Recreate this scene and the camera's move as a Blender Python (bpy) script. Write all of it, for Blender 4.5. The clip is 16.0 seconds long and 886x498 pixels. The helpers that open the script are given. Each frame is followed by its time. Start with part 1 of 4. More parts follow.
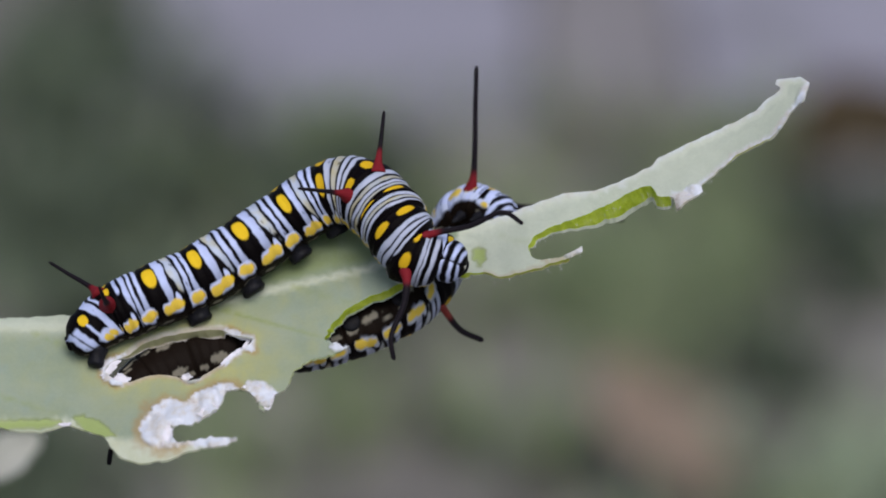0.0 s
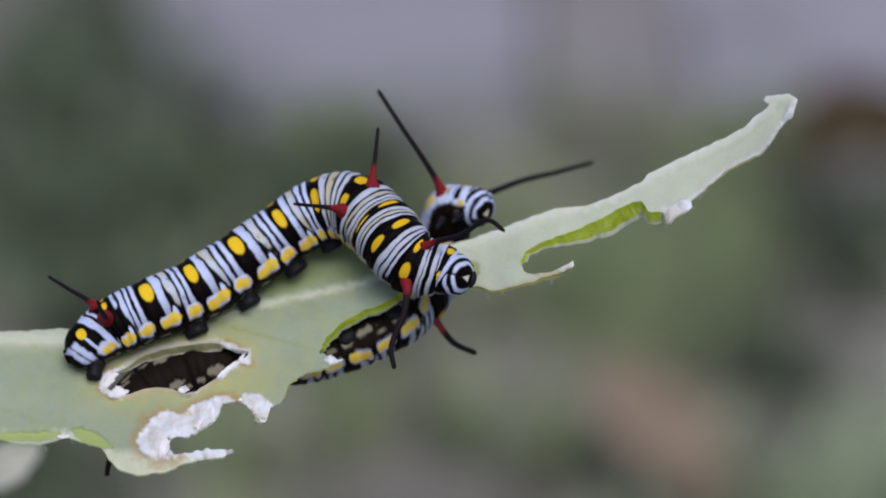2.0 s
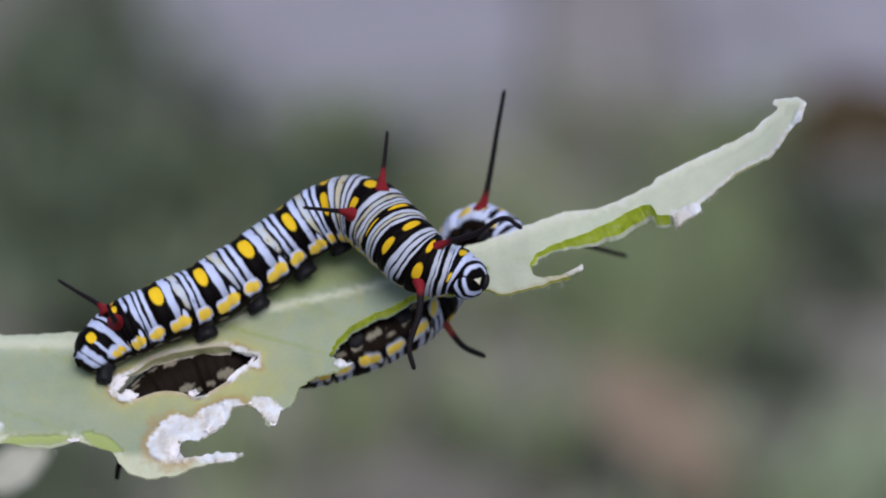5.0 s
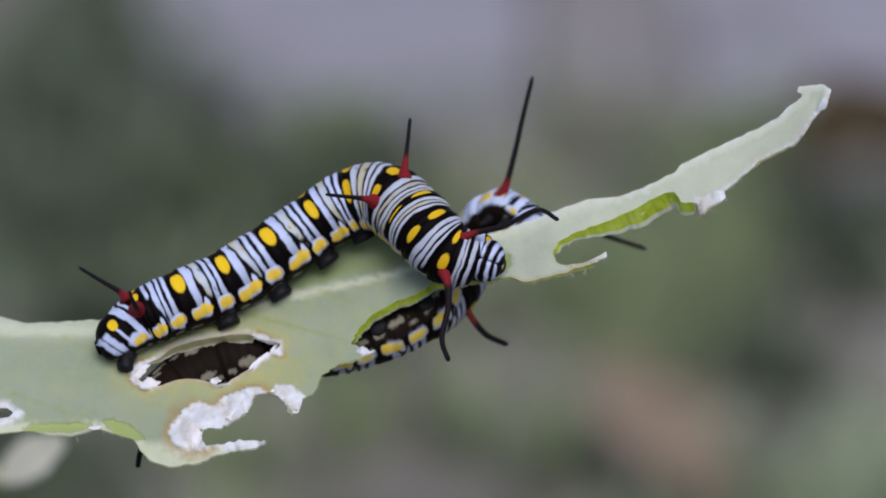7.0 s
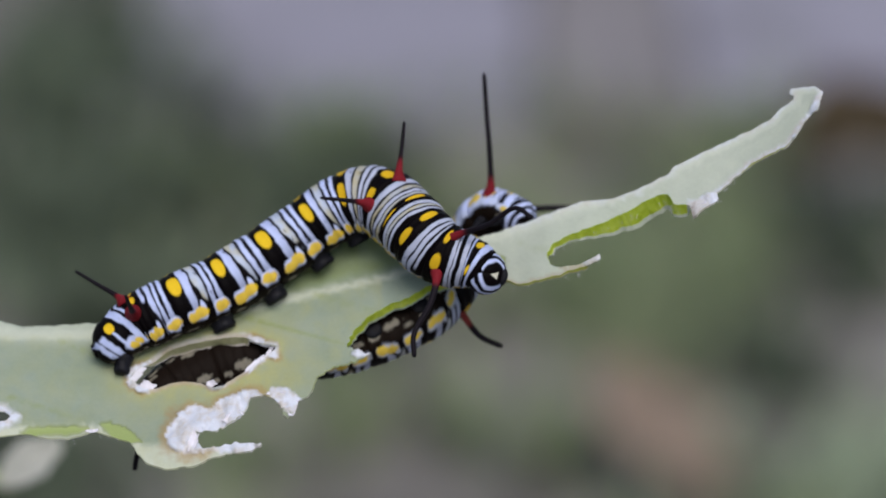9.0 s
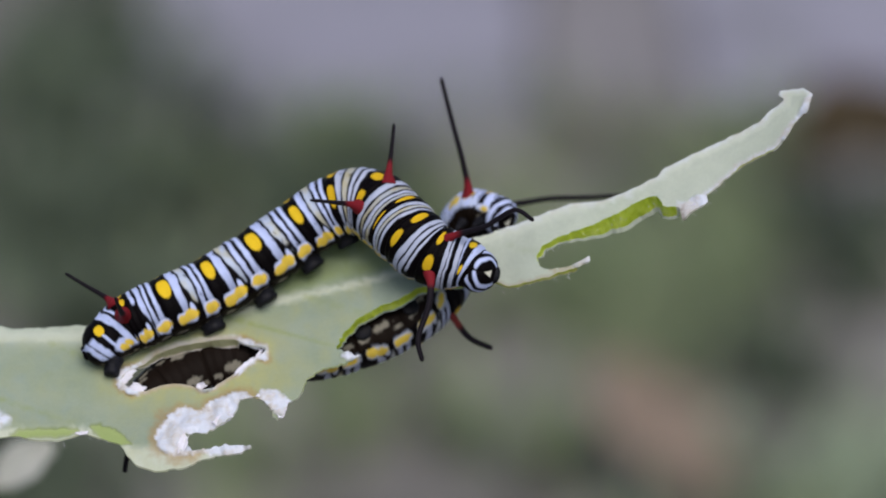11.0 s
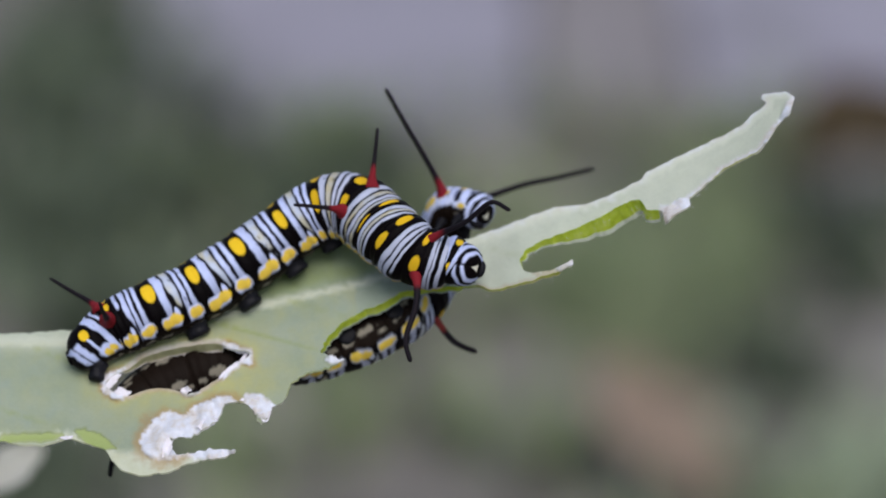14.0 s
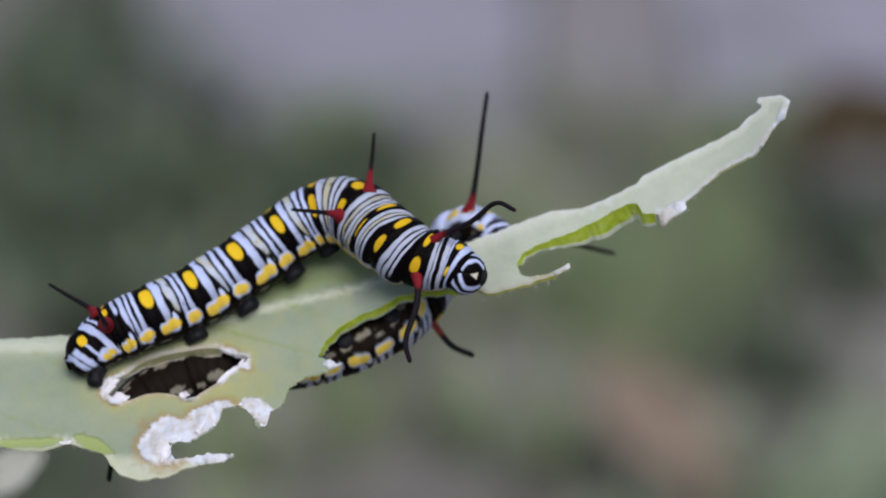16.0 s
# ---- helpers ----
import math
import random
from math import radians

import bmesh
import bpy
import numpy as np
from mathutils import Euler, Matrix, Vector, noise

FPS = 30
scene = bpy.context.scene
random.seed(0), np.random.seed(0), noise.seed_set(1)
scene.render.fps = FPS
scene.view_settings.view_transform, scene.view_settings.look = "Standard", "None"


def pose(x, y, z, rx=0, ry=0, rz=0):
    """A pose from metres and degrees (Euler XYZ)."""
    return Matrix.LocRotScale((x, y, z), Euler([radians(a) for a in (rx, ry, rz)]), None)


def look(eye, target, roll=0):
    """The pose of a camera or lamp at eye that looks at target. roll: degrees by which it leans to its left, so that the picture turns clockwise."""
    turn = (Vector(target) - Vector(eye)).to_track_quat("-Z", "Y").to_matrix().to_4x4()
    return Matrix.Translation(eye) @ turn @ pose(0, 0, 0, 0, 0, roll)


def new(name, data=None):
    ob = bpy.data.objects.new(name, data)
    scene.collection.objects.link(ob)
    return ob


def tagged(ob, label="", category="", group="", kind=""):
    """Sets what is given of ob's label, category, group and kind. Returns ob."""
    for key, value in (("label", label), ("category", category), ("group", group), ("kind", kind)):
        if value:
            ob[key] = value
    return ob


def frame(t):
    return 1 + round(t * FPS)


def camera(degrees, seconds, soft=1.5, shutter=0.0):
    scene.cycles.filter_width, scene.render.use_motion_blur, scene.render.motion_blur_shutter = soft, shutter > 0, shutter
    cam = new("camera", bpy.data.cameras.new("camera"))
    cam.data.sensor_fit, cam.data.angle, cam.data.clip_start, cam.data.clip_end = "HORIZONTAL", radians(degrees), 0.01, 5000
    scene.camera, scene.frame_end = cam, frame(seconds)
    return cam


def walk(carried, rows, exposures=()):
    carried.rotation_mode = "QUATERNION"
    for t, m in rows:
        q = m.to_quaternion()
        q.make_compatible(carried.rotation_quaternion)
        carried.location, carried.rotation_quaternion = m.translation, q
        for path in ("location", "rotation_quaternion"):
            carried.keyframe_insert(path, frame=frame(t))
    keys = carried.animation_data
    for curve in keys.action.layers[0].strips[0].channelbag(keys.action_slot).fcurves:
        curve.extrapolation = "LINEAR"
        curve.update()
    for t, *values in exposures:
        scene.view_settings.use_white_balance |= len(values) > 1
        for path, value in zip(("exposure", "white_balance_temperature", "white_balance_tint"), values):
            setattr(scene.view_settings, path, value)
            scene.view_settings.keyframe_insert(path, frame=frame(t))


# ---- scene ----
# The clip is macro film: lengths of the plant and its caterpillars are in millimetres,
# in a frame that hangs in the plane of focus: x right, y away, z up.
NEAR = 266.0
PITCH = 18.0
MM = 0.001
TWIG = pose(0, 0, 0.45, -PITCH)
cam = camera(14.0, 16.0, soft=1.9)
cam.data.dof.use_dof = True
cam.data.dof.focus_distance = 0.2610
cam.data.dof.aperture_fstop = 22.0
EYE = TWIG @ pose(0, -NEAR * MM, 0, 90)
walk(cam, [(0.0, EYE), (16.0, EYE)],
     exposures=[(0.0, 0.25), (1.5, 0.26), (2.5, 0.30), (3.5, 0.36), (4.5, 0.36), (7.0, 0.29), (8.5, 0.26), (10.0, 0.29), (12.5, 0.29), (13.5, 0.34), (16.0, 0.32)])

# ---- sky and sun: open shade under a bright sky ----
world = bpy.data.worlds.new("world")
scene.world = world
world.use_nodes = True
wn = world.node_tree
sky = wn.nodes.new("ShaderNodeTexSky")
sky.sky_type = 'NISHITA'
sky.sun_disc = False
sky.dust_density = 2.0
sky.ozone_density = 1.0
sky.sun_elevation = radians(52.6)
sky.sun_rotation = radians(169)
wn.nodes["Background"].inputs[1].default_value = 0.105
wn.links.new(sky.outputs[0], wn.nodes["Background"].inputs[0])
sun = new("sun", bpy.data.lights.new("sun", 'SUN'))
sun.data.energy = 2.0
sun.data.angle = radians(40)
sun.data.color = (1.0, 0.968, 0.93)
sun.matrix_basis = look((0.15, -0.75, 1.0), (0, 0, 0))


# ---- materials ----
def material(name, rough=0.6, spec=0.4):
    m = bpy.data.materials.new(name)
    m.use_nodes = True
    b = m.node_tree.nodes["Principled BSDF"]
    b.inputs["Roughness"].default_value = rough
    b.inputs["Specular IOR Level"].default_value = spec
    return m, m.node_tree, b


def add_noise(nt, scale, detail=4.0, rough=0.6):
    co = nt.nodes.new("ShaderNodeTexCoord")
    n = nt.nodes.new("ShaderNodeTexNoise")
    n.inputs["Scale"].default_value = scale
    n.inputs["Detail"].default_value = detail
    n.inputs["Roughness"].default_value = rough
    nt.links.new(co.outputs["Object"], n.inputs["Vector"])
    return n.outputs["Fac"]


def ramp(nt, fac, stops):
    r = nt.nodes.new("ShaderNodeValToRGB")
    while len(r.color_ramp.elements) < len(stops):
        r.color_ramp.elements.new(0.5)
    for e, (p, c) in zip(r.color_ramp.elements, stops):
        e.position, e.color = p, (*c, 1)
    nt.links.new(fac, r.inputs[0])
    return r.outputs[0]


def blend(nt, a, b, fac, kind='MIX'):
    x = nt.nodes.new("ShaderNodeMix")
    x.data_type, x.blend_type = 'RGBA', kind
    for s, v in ((6, a), (7, b), (0, fac)):
        if isinstance(v, (int, float)):
            x.inputs[s].default_value = v
        elif isinstance(v, tuple):
            x.inputs[s].default_value = (*v, 1)
        else:
            nt.links.new(v, x.inputs[s])
    return x.outputs[2]


def attribute(nt, name, out="Fac"):
    a = nt.nodes.new("ShaderNodeAttribute")
    a.attribute_name = name
    return a.outputs[out]


def relief(nt, b, height, strength, distance):
    n = nt.nodes.new("ShaderNodeBump")
    n.inputs["Strength"].default_value = strength
    n.inputs["Distance"].default_value = distance
    nt.links.new(height, n.inputs["Height"])
    nt.links.new(n.outputs[0], b.inputs["Normal"])


def skin_material():
    m, nt, b = material("caterpillar_skin", 0.48, 0.03)
    c = attribute(nt, "skin", "Color")
    fine = add_noise(nt, 5200, 3)
    c = blend(nt, c, ramp(nt, add_noise(nt, 900, 4), [(0.3, (0.8, 0.8, 0.82)), (0.7, (1, 1, 1))]), 0.5, 'MULTIPLY')
    nt.links.new(c, b.inputs["Base Color"])
    relief(nt, b, fine, 0.5, 0.0001)
    return m


def tentacle_material():
    m, nt, b = material("tentacle_skin", 0.6, 0.07)
    c = attribute(nt, "skin", "Color")
    nt.links.new(c, b.inputs["Base Color"])
    relief(nt, b, add_noise(nt, 6500, 2), 0.6, 0.0001)
    return m


def horn_material():
    m, nt, b = material("black_leg_skin", 0.55, 0.12)
    nt.links.new(ramp(nt, add_noise(nt, 1500, 3), [(0.3, (0.003, 0.003, 0.004)), (0.8, (0.013, 0.013, 0.019))]), b.inputs["Base Color"])
    relief(nt, b, add_noise(nt, 3500, 3), 0.5, 0.0001)
    return m


def let_through(nt, b, colour, share):
    """Light that shines through thin leaf flesh."""
    t = nt.nodes.new("ShaderNodeBsdfTranslucent")
    x = nt.nodes.new("ShaderNodeMixShader")
    x.inputs[0].default_value = share
    nt.links.new(colour, t.inputs["Color"])
    nt.links.new(b.outputs[0], x.inputs[1])
    nt.links.new(t.outputs[0], x.inputs[2])
    nt.links.new(x.outputs[0], nt.nodes["Material Output"].inputs["Surface"])


def leaf_material():
    m, nt, b = material("leaf_felt", 0.62, 0.3)
    tone = ramp(nt, add_noise(nt, 160, 5), [(0.25, (0.264, 0.33, 0.246)), (0.5, (0.318, 0.38, 0.308)), (0.8, (0.372, 0.425, 0.368))])
    c = blend(nt, tone, (0.64, 0.67, 0.58), attribute(nt, "rib"))
    c = blend(nt, c, (0.50, 0.48, 0.17), attribute(nt, "yellow"))
    c = blend(nt, c, (0.26, 0.33, 0.04), attribute(nt, "vein_shade"))
    c = blend(nt, c, (0.42, 0.27, 0.12), attribute(nt, "tan"))
    c = blend(nt, c, ramp(nt, attribute(nt, "chew"), [(0.0, (0.16, 0.21, 0.02)), (0.6, (0.22, 0.28, 0.03)), (0.85, (0.37, 0.45, 0.17))]), attribute(nt, "chew"))
    paper = ramp(nt, add_noise(nt, 700, 4), [(0.27, (0.46, 0.38, 0.33)), (0.40, (0.68, 0.65, 0.66)), (0.55, (0.75, 0.77, 0.90)), (0.8, (0.83, 0.86, 1.0))])
    c = blend(nt, c, paper, attribute(nt, "dry"))
    c = blend(nt, c, ramp(nt, add_noise(nt, 4000, 3), [(0.3, (0.88, 0.88, 0.88)), (0.7, (1, 1, 1))]), 0.4, 'MULTIPLY')
    nt.links.new(c, b.inputs["Base Color"])
    let_through(nt, b, blend(nt, c, (0.9, 1.0, 0.5), 0.8, 'MULTIPLY'), 0.27)
    relief(nt, b, add_noise(nt, 2600, 5, 0.7), 0.5, 0.00015)
    return m


def flesh_material():
    m, nt, b = material("chewed_leaf_flesh", 0.45, 0.45)
    c = ramp(nt, add_noise(nt, 900, 5), [(0.25, (0.44, 0.56, 0.03)), (0.5, (0.64, 0.76, 0.08)), (0.8, (0.76, 0.84, 0.25))])
    c = blend(nt, c, (0.30, 0.26, 0.15), attribute(nt, "tan"))
    c = blend(nt, c, (0.72, 0.71, 0.64), attribute(nt, "edge_dry"))
    nt.links.new(c, b.inputs["Base Color"])
    let_through(nt, b, c, 0.65)
    relief(nt, b, add_noise(nt, 1600, 4, 0.7), 0.8, 0.0003)
    return m


def plain_material(name, scale, stops, rough=0.8, bump=0.4, depth=0.002):
    m, nt, b = material(name, rough, 0.25)
    nt.links.new(ramp(nt, add_noise(nt, scale, 6, 0.65), stops), b.inputs["Base Color"])
    relief(nt, b, add_noise(nt, scale * 5, 4), bump, depth)
    return m


def ground_material():
    m, nt, b = material("soil_and_thatch", 0.9, 0.15)
    c = ramp(nt, add_noise(nt, 11.0, 4), [(0.32, (0.10, 0.098, 0.085)), (0.5, (0.20, 0.19, 0.178)), (0.68, (0.33, 0.305, 0.305))])
    c = blend(nt, c, ramp(nt, add_noise(nt, 45, 5, 0.7), [(0.3, (0.55, 0.55, 0.55)), (0.7, (1.25, 1.22, 1.18))]), 0.8, 'MULTIPLY')
    nt.links.new(c, b.inputs["Base Color"])
    relief(nt, b, add_noise(nt, 120, 5), 0.7, 0.01)
    return m


SKIN, TENTACLE, HORN = skin_material(), tentacle_material(), horn_material()
LEAF, FLESH = leaf_material(), flesh_material()
GROUND = ground_material()
STAINED = plain_material("stained_concrete", 9, [(0.3, (0.15, 0.135, 0.135)), (0.7, (0.25, 0.23, 0.24))], 0.85, 0.3, 0.004)
CONCRETE = plain_material("weathered_concrete", 7, [(0.3, (0.175, 0.168, 0.185)), (0.5, (0.25, 0.238, 0.285)), (0.7, (0.32, 0.305, 0.365))], 0.85, 0.3, 0.004)
GRASS = plain_material("grass_blades", 9, [(0.3, (0.13, 0.175, 0.09)), (0.7, (0.25, 0.29, 0.165))], 0.6)
COVER = plain_material("ground_cover_leaves", 12, [(0.3, (0.22, 0.28, 0.19)), (0.7, (0.34, 0.40, 0.28))], 0.6)
SHRUB = plain_material("dark_shrub_leaves", 12, [(0.3, (0.047, 0.065, 0.042)), (0.7, (0.10, 0.123, 0.084))], 0.6)
DRY_LEAF = plain_material("dead_leaf", 40, [(0.3, (0.36, 0.275, 0.21)), (0.7, (0.48, 0.375, 0.30))], 0.75)
BROWN_LEAF = plain_material("brown_dead_leaf", 40, [(0.3, (0.07, 0.053, 0.03)), (0.7, (0.12, 0.09, 0.052))], 0.8)
STEM = plain_material("pale_green_stem", 60, [(0.3, (0.28, 0.36, 0.2)), (0.7, (0.42, 0.48, 0.32))], 0.6, 0.3, 0.0004)
PAPER = plain_material("dead_leaf_skin", 700, [(0.3, (0.55, 0.50, 0.49)), (0.5, (0.63, 0.61, 0.67)), (0.8, (0.72, 0.72, 0.80))], 0.95, 0.5, 0.0001)
PALE = plain_material("pale_withered_leaf", 130, [(0.3, (0.52, 0.52, 0.47)), (0.7, (0.70, 0.70, 0.65))], 0.7, 0.4, 0.0004)


# ---- building helpers ----
def part(name, bm, mat, parent, label="", origin=None, kind=""):
    me = bpy.data.meshes.new(name)
    if origin is not None:
        bmesh.ops.translate(bm, verts=bm.verts, vec=-origin)
    bm.to_mesh(me)
    bm.free()
    for mm in (mat if isinstance(mat, (list, tuple)) else [mat]):
        me.materials.append(mm)
    ob = new(name, me)
    if parent:
        ob.parent = parent
        if origin is not None and parent.parent is None:
            ob.matrix_basis = Matrix.Translation(origin)
    return tagged(ob, label, kind=kind)


def out(x, y, z):
    """Millimetres in the plane of focus, carried out to the depth y, in metres."""
    k = 1 + y / NEAR
    return Vector((x * k, y, z * k)) * MM


def smooth_line(points, n):
    """Catmull-Rom through tuples of any length: n samples to a span."""
    p = np.array(points, float)
    q = np.vstack([2 * p[0] - p[1], p, 2 * p[-1] - p[-2]])
    rows = []
    for i in range(len(p) - 1):
        for k in range(n):
            rows.append(spline_at(q, i + k / n))
    rows.append(p[-1])
    return np.array(rows)


def spline_at(q, u):
    """q: points with one extra at both ends; u: 0 at the first real point."""
    i = int(min(max(math.floor(u), 0), len(q) - 4))
    t = u - i
    a, b, c, d = q[i], q[i + 1], q[i + 2], q[i + 3]
    return 0.5 * (2 * b + (c - a) * t + (2 * a - 5 * b + 4 * c - d) * t * t + (3 * b - a - 3 * c + d) * t ** 3)


def tube(bm, line, radii, sides=12, colour=None):
    """A round tapering tube along a list of Vectors, closed at both ends."""
    layer = bm.verts.layers.float_color.get("skin") or (bm.verts.layers.float_color.new("skin") if colour else None)
    rings = []
    up = Vector((0.21, -0.9, 0.37))
    for i, p in enumerate(line):
        d = (line[min(i + 1, len(line) - 1)] - line[max(i - 1, 0)]).normalized()
        a = d.cross(up).normalized()
        b = a.cross(d)
        ring = []
        for k in range(sides):
            w = 2 * math.pi * k / sides
            v = bm.verts.new(p + (a * math.cos(w) + b * math.sin(w)) * radii[i])
            if colour:
                v[layer] = (*colour(i / (len(line) - 1)), 1)
            ring.append(v)
        rings.append(ring)
    for r, s in zip(rings, rings[1:]):
        for k in range(sides):
            bm.faces.new((r[k], r[(k + 1) % sides], s[(k + 1) % sides], s[k]))
    bm.faces.new(rings[0][::-1])
    bm.faces.new(rings[-1])
    for f in bm.faces:
        f.smooth = True


# ---- caterpillars ----
WHITE, CREAM, BLACK, YELLOW, RED = (0.46, 0.52, 0.77), (0.43, 0.48, 0.60), (0.0032, 0.0022, 0.0028), (0.70, 0.46, 0.022), (0.155, 0.011, 0.017)


def soft_step(x, edge, w):
    return min(max((x - edge) / w + 0.5, 0.0), 1.0)


def mix(a, b, f):
    return tuple(p + (q - p) * f for p, q in zip(a, b))


# pale stripes on black skin, from the rear of a segment to its front: start, end, colour, where it fades on the flank
STRIPES = {
    "abdomen": [(0.31, 0.46, WHITE, 180), (0.515, 0.665, CREAM, 82), (0.72, 0.81, WHITE, 180), (0.875, 0.965, WHITE, 180)],
    "rear_horn": [(0.39, 0.49, WHITE, 34), (0.55, 0.67, WHITE, 180), (0.72, 0.80, WHITE, 92), (0.865, 0.955, WHITE, 180)],
    "arch": [(0.43, 0.57, WHITE, 180), (0.615, 0.73, CREAM, 88), (0.775, 0.85, WHITE, 180), (0.89, 0.955, CREAM, 180)],
    "neck": [(0.46, 0.61, WHITE, 180), (0.67, 0.78, CREAM, 180), (0.84, 0.94, WHITE, 180)],
    "thorax": [(0.45, 0.60, WHITE, 180), (0.66, 0.79, WHITE, 180), (0.85, 0.93, WHITE, 62)],
    "fore_thorax": [(0.50, 0.59, WHITE, 180), (0.61, 0.68, WHITE, 180), (0.82, 0.97, WHITE, 180)],
    "pale_thorax": [(-0.10, 0.46, WHITE, 180), (0.50, 0.72, WHITE, 180), (0.76, 0.90, WHITE, 180), (0.94, 1.10, WHITE, 180)],
    "collar": [(-0.05, 0.06, WHITE, 180), (0.34, 0.62, WHITE, 180)],
    "tail": [(0.02, 0.11, WHITE, 180), (0.135, 0.24, WHITE, 180), (0.36, 0.42, WHITE, 180), (0.66, 0.82, WHITE, 180), (0.90, 0.955, WHITE, 46)],
}


def shaded(c):
    """The lower animal's colours, darkened and browned to paint in the shade under the leaf."""
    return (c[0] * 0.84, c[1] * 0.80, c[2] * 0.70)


def oval(g, side, at, angle, long, wide, power=2.0):
    return 1 - abs((g - at) / long) ** power - abs((side - angle) / wide) ** power


def skin_colour(kind, f, th, seed, spot_at):
    """f: 0 at the rear of the segment, 1 at its front; th: degrees from the middle of the back."""
    side = abs(th)
    n1 = noise.noise((f * 3 + seed * 7.1, th * 0.022, seed * 3.3))
    n2 = noise.noise((f * 9 + seed * 1.7, th * 0.06, seed * 5.9 + 40))
    g = f + n1 * 0.030 + n2 * 0.020 + 0.008 * noise.noise((f * 20, th * 0.16, seed + 11))
    if kind == "tail":
        g -= 0.0026 * (side - 50)
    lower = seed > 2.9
    # all but its fore end has the leaf's shade put into its colour
    tint = shaded if lower and kind not in ("pale_thorax", "collar") else (lambda c: c)
    w = 0.024 if kind in ("abdomen", "arch", "rear_horn", "tail") else 0.017
    low = soft_step(side, 78, 40)
    body = kind in ("abdomen", "arch", "rear_horn")
    c = BLACK
    for k, (lo, hi, colour, fade) in enumerate(STRIPES[kind]):
        # each stripe widens and narrows on its own along the body's round
        own = 0.022 * noise.noise((k * 3.7 + seed, th * 0.035, seed * 2.0))
        lo, hi = lo + own, hi + 0.6 * own
        if body and k == 0:
            lo, hi = lo + 0.025 * low, hi - 0.015 * low
        if body and k == 1:
            lo += 0.11 * soft_step(side, 66, 34)
        if body and k == 3:
            hi += 0.04 * low
        if colour is CREAM:
            colour = mix(CREAM, (0.47, 0.43, 0.27), 0.75 * soft_step(n1 + 0.5 * n2, 0.10, 0.5))
        on = soft_step(g, lo, w) * (1 - soft_step(g, hi, w)) * (1 - soft_step(side + 14 * n2, fade, 9))
        if kind == "tail" and k < 3:
            on *= soft_step(side + 20 * n1, 34 + 8 * k, 9)
        c = mix(c, tint(colour), on)
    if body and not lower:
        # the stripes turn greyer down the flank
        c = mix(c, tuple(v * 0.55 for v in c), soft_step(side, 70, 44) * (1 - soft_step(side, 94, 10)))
    # dark flecks in the pale stripes
    n3 = noise.noise((f * 16 + seed * 4.1, th * 0.11, seed * 2.3 + 90))
    c = mix(c, mix(c, BLACK, 0.6), soft_step(n3 + 0.5 * n2, 0.66, 0.18))
    # the lower animal's flank stripes are blackened further
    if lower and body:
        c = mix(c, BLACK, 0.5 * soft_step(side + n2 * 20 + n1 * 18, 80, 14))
    # pale lobes with yellow patches along the flank
    pale = tint(mix(CREAM, WHITE, 0.5)) if lower else WHITE
    at = 98 if kind == "pale_thorax" else 99
    if kind == "tail":
        lobe, patch = oval(g, side, 0.56, 104, 0.26, 22), max(oval(g, side, 0.49, 106, 0.11, 11), oval(g, side, 0.66, 99, 0.09, 9))
    elif kind == "collar":
        lobe, patch = oval(g, side, 0.4, at + 8, 0.35, 13), oval(g, side, 0.45, at + 10, 0.18, 9)
    else:
        lobe = max(oval(g, side, 0.375, at + 2, 0.21, 14, 3), oval(g, side, 0.54, at - 9, 0.055, 13), oval(g, side, 0.87, at + 1, 0.18, 15, 3), oval(g, side, -0.13, at + 1, 0.18, 15, 3))
        patch = max(oval(g, side, 0.30, at + 4, 0.14, 11), oval(g, side, 0.46, at - 1, 0.15, 11), oval(g, side, 0.865, at + 1, 0.18, 11), oval(g, side, -0.135, at + 1, 0.18, 11))
    if kind == "pale_thorax":
        patch = max(oval(g, side, 0.24, 74, 0.18, 21), oval(g, side, 0.60, 72, 0.13, 23))
    c = mix(c, pale, soft_step(lobe + n2 * 0.30 + n1 * 0.2, 0.10, 0.30))
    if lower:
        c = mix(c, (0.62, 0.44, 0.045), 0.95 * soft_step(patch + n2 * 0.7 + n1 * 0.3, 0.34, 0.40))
    else:
        c = mix(c, (0.74, 0.50, 0.03), 0.95 * soft_step(patch + n2 * 0.6 + n1 * 0.3, 0.08, 0.40))
    # belly
    under = 108 if kind == "pale_thorax" else at + 15
    c = mix(c, (0.009, 0.006, 0.0045), soft_step(side, under + n1 * 8, 7))
    if side > 122 and kind != "pale_thorax":
        mark = max(oval(f, side, 0.60, 146, 0.20, 9), oval(f, side, 0.22, 134, 0.13, 6), oval(f, side, 0.85, 130, 0.12, 5))
        c = mix(c, (0.25, 0.23, 0.185), 0.75 * soft_step(mark + n2 * 1.2, 0.15, 0.4))
    if spot_at:
        spot, angle, lf, la = spot_at
        c = mix(c, tint(YELLOW), soft_step(oval(f, side, spot, angle, lf, la, 2.3) + n1 * 0.2, 0.0, 0.22))
    return c


def head_colour(p, axis, seed):
    """Black head capsule with pale arcs and a pale triangle on the face."""
    a = math.degrees(p.angle(axis)) + 5 * noise.noise(p * 2.5 + Vector((seed, 0, 0)))
    c = BLACK
    for lo, hi in ((36, 48), (62, 76), (96, 108)):
        c = mix(c, WHITE, soft_step(a, lo, 4) * (1 - soft_step(a, hi, 4)))
    # the suture splits the arcs over the crown
    return mix(c, BLACK, (1 - soft_step(abs(p.x), 0.05, 0.04)) * soft_step(p.y, 0.2, 0.2))


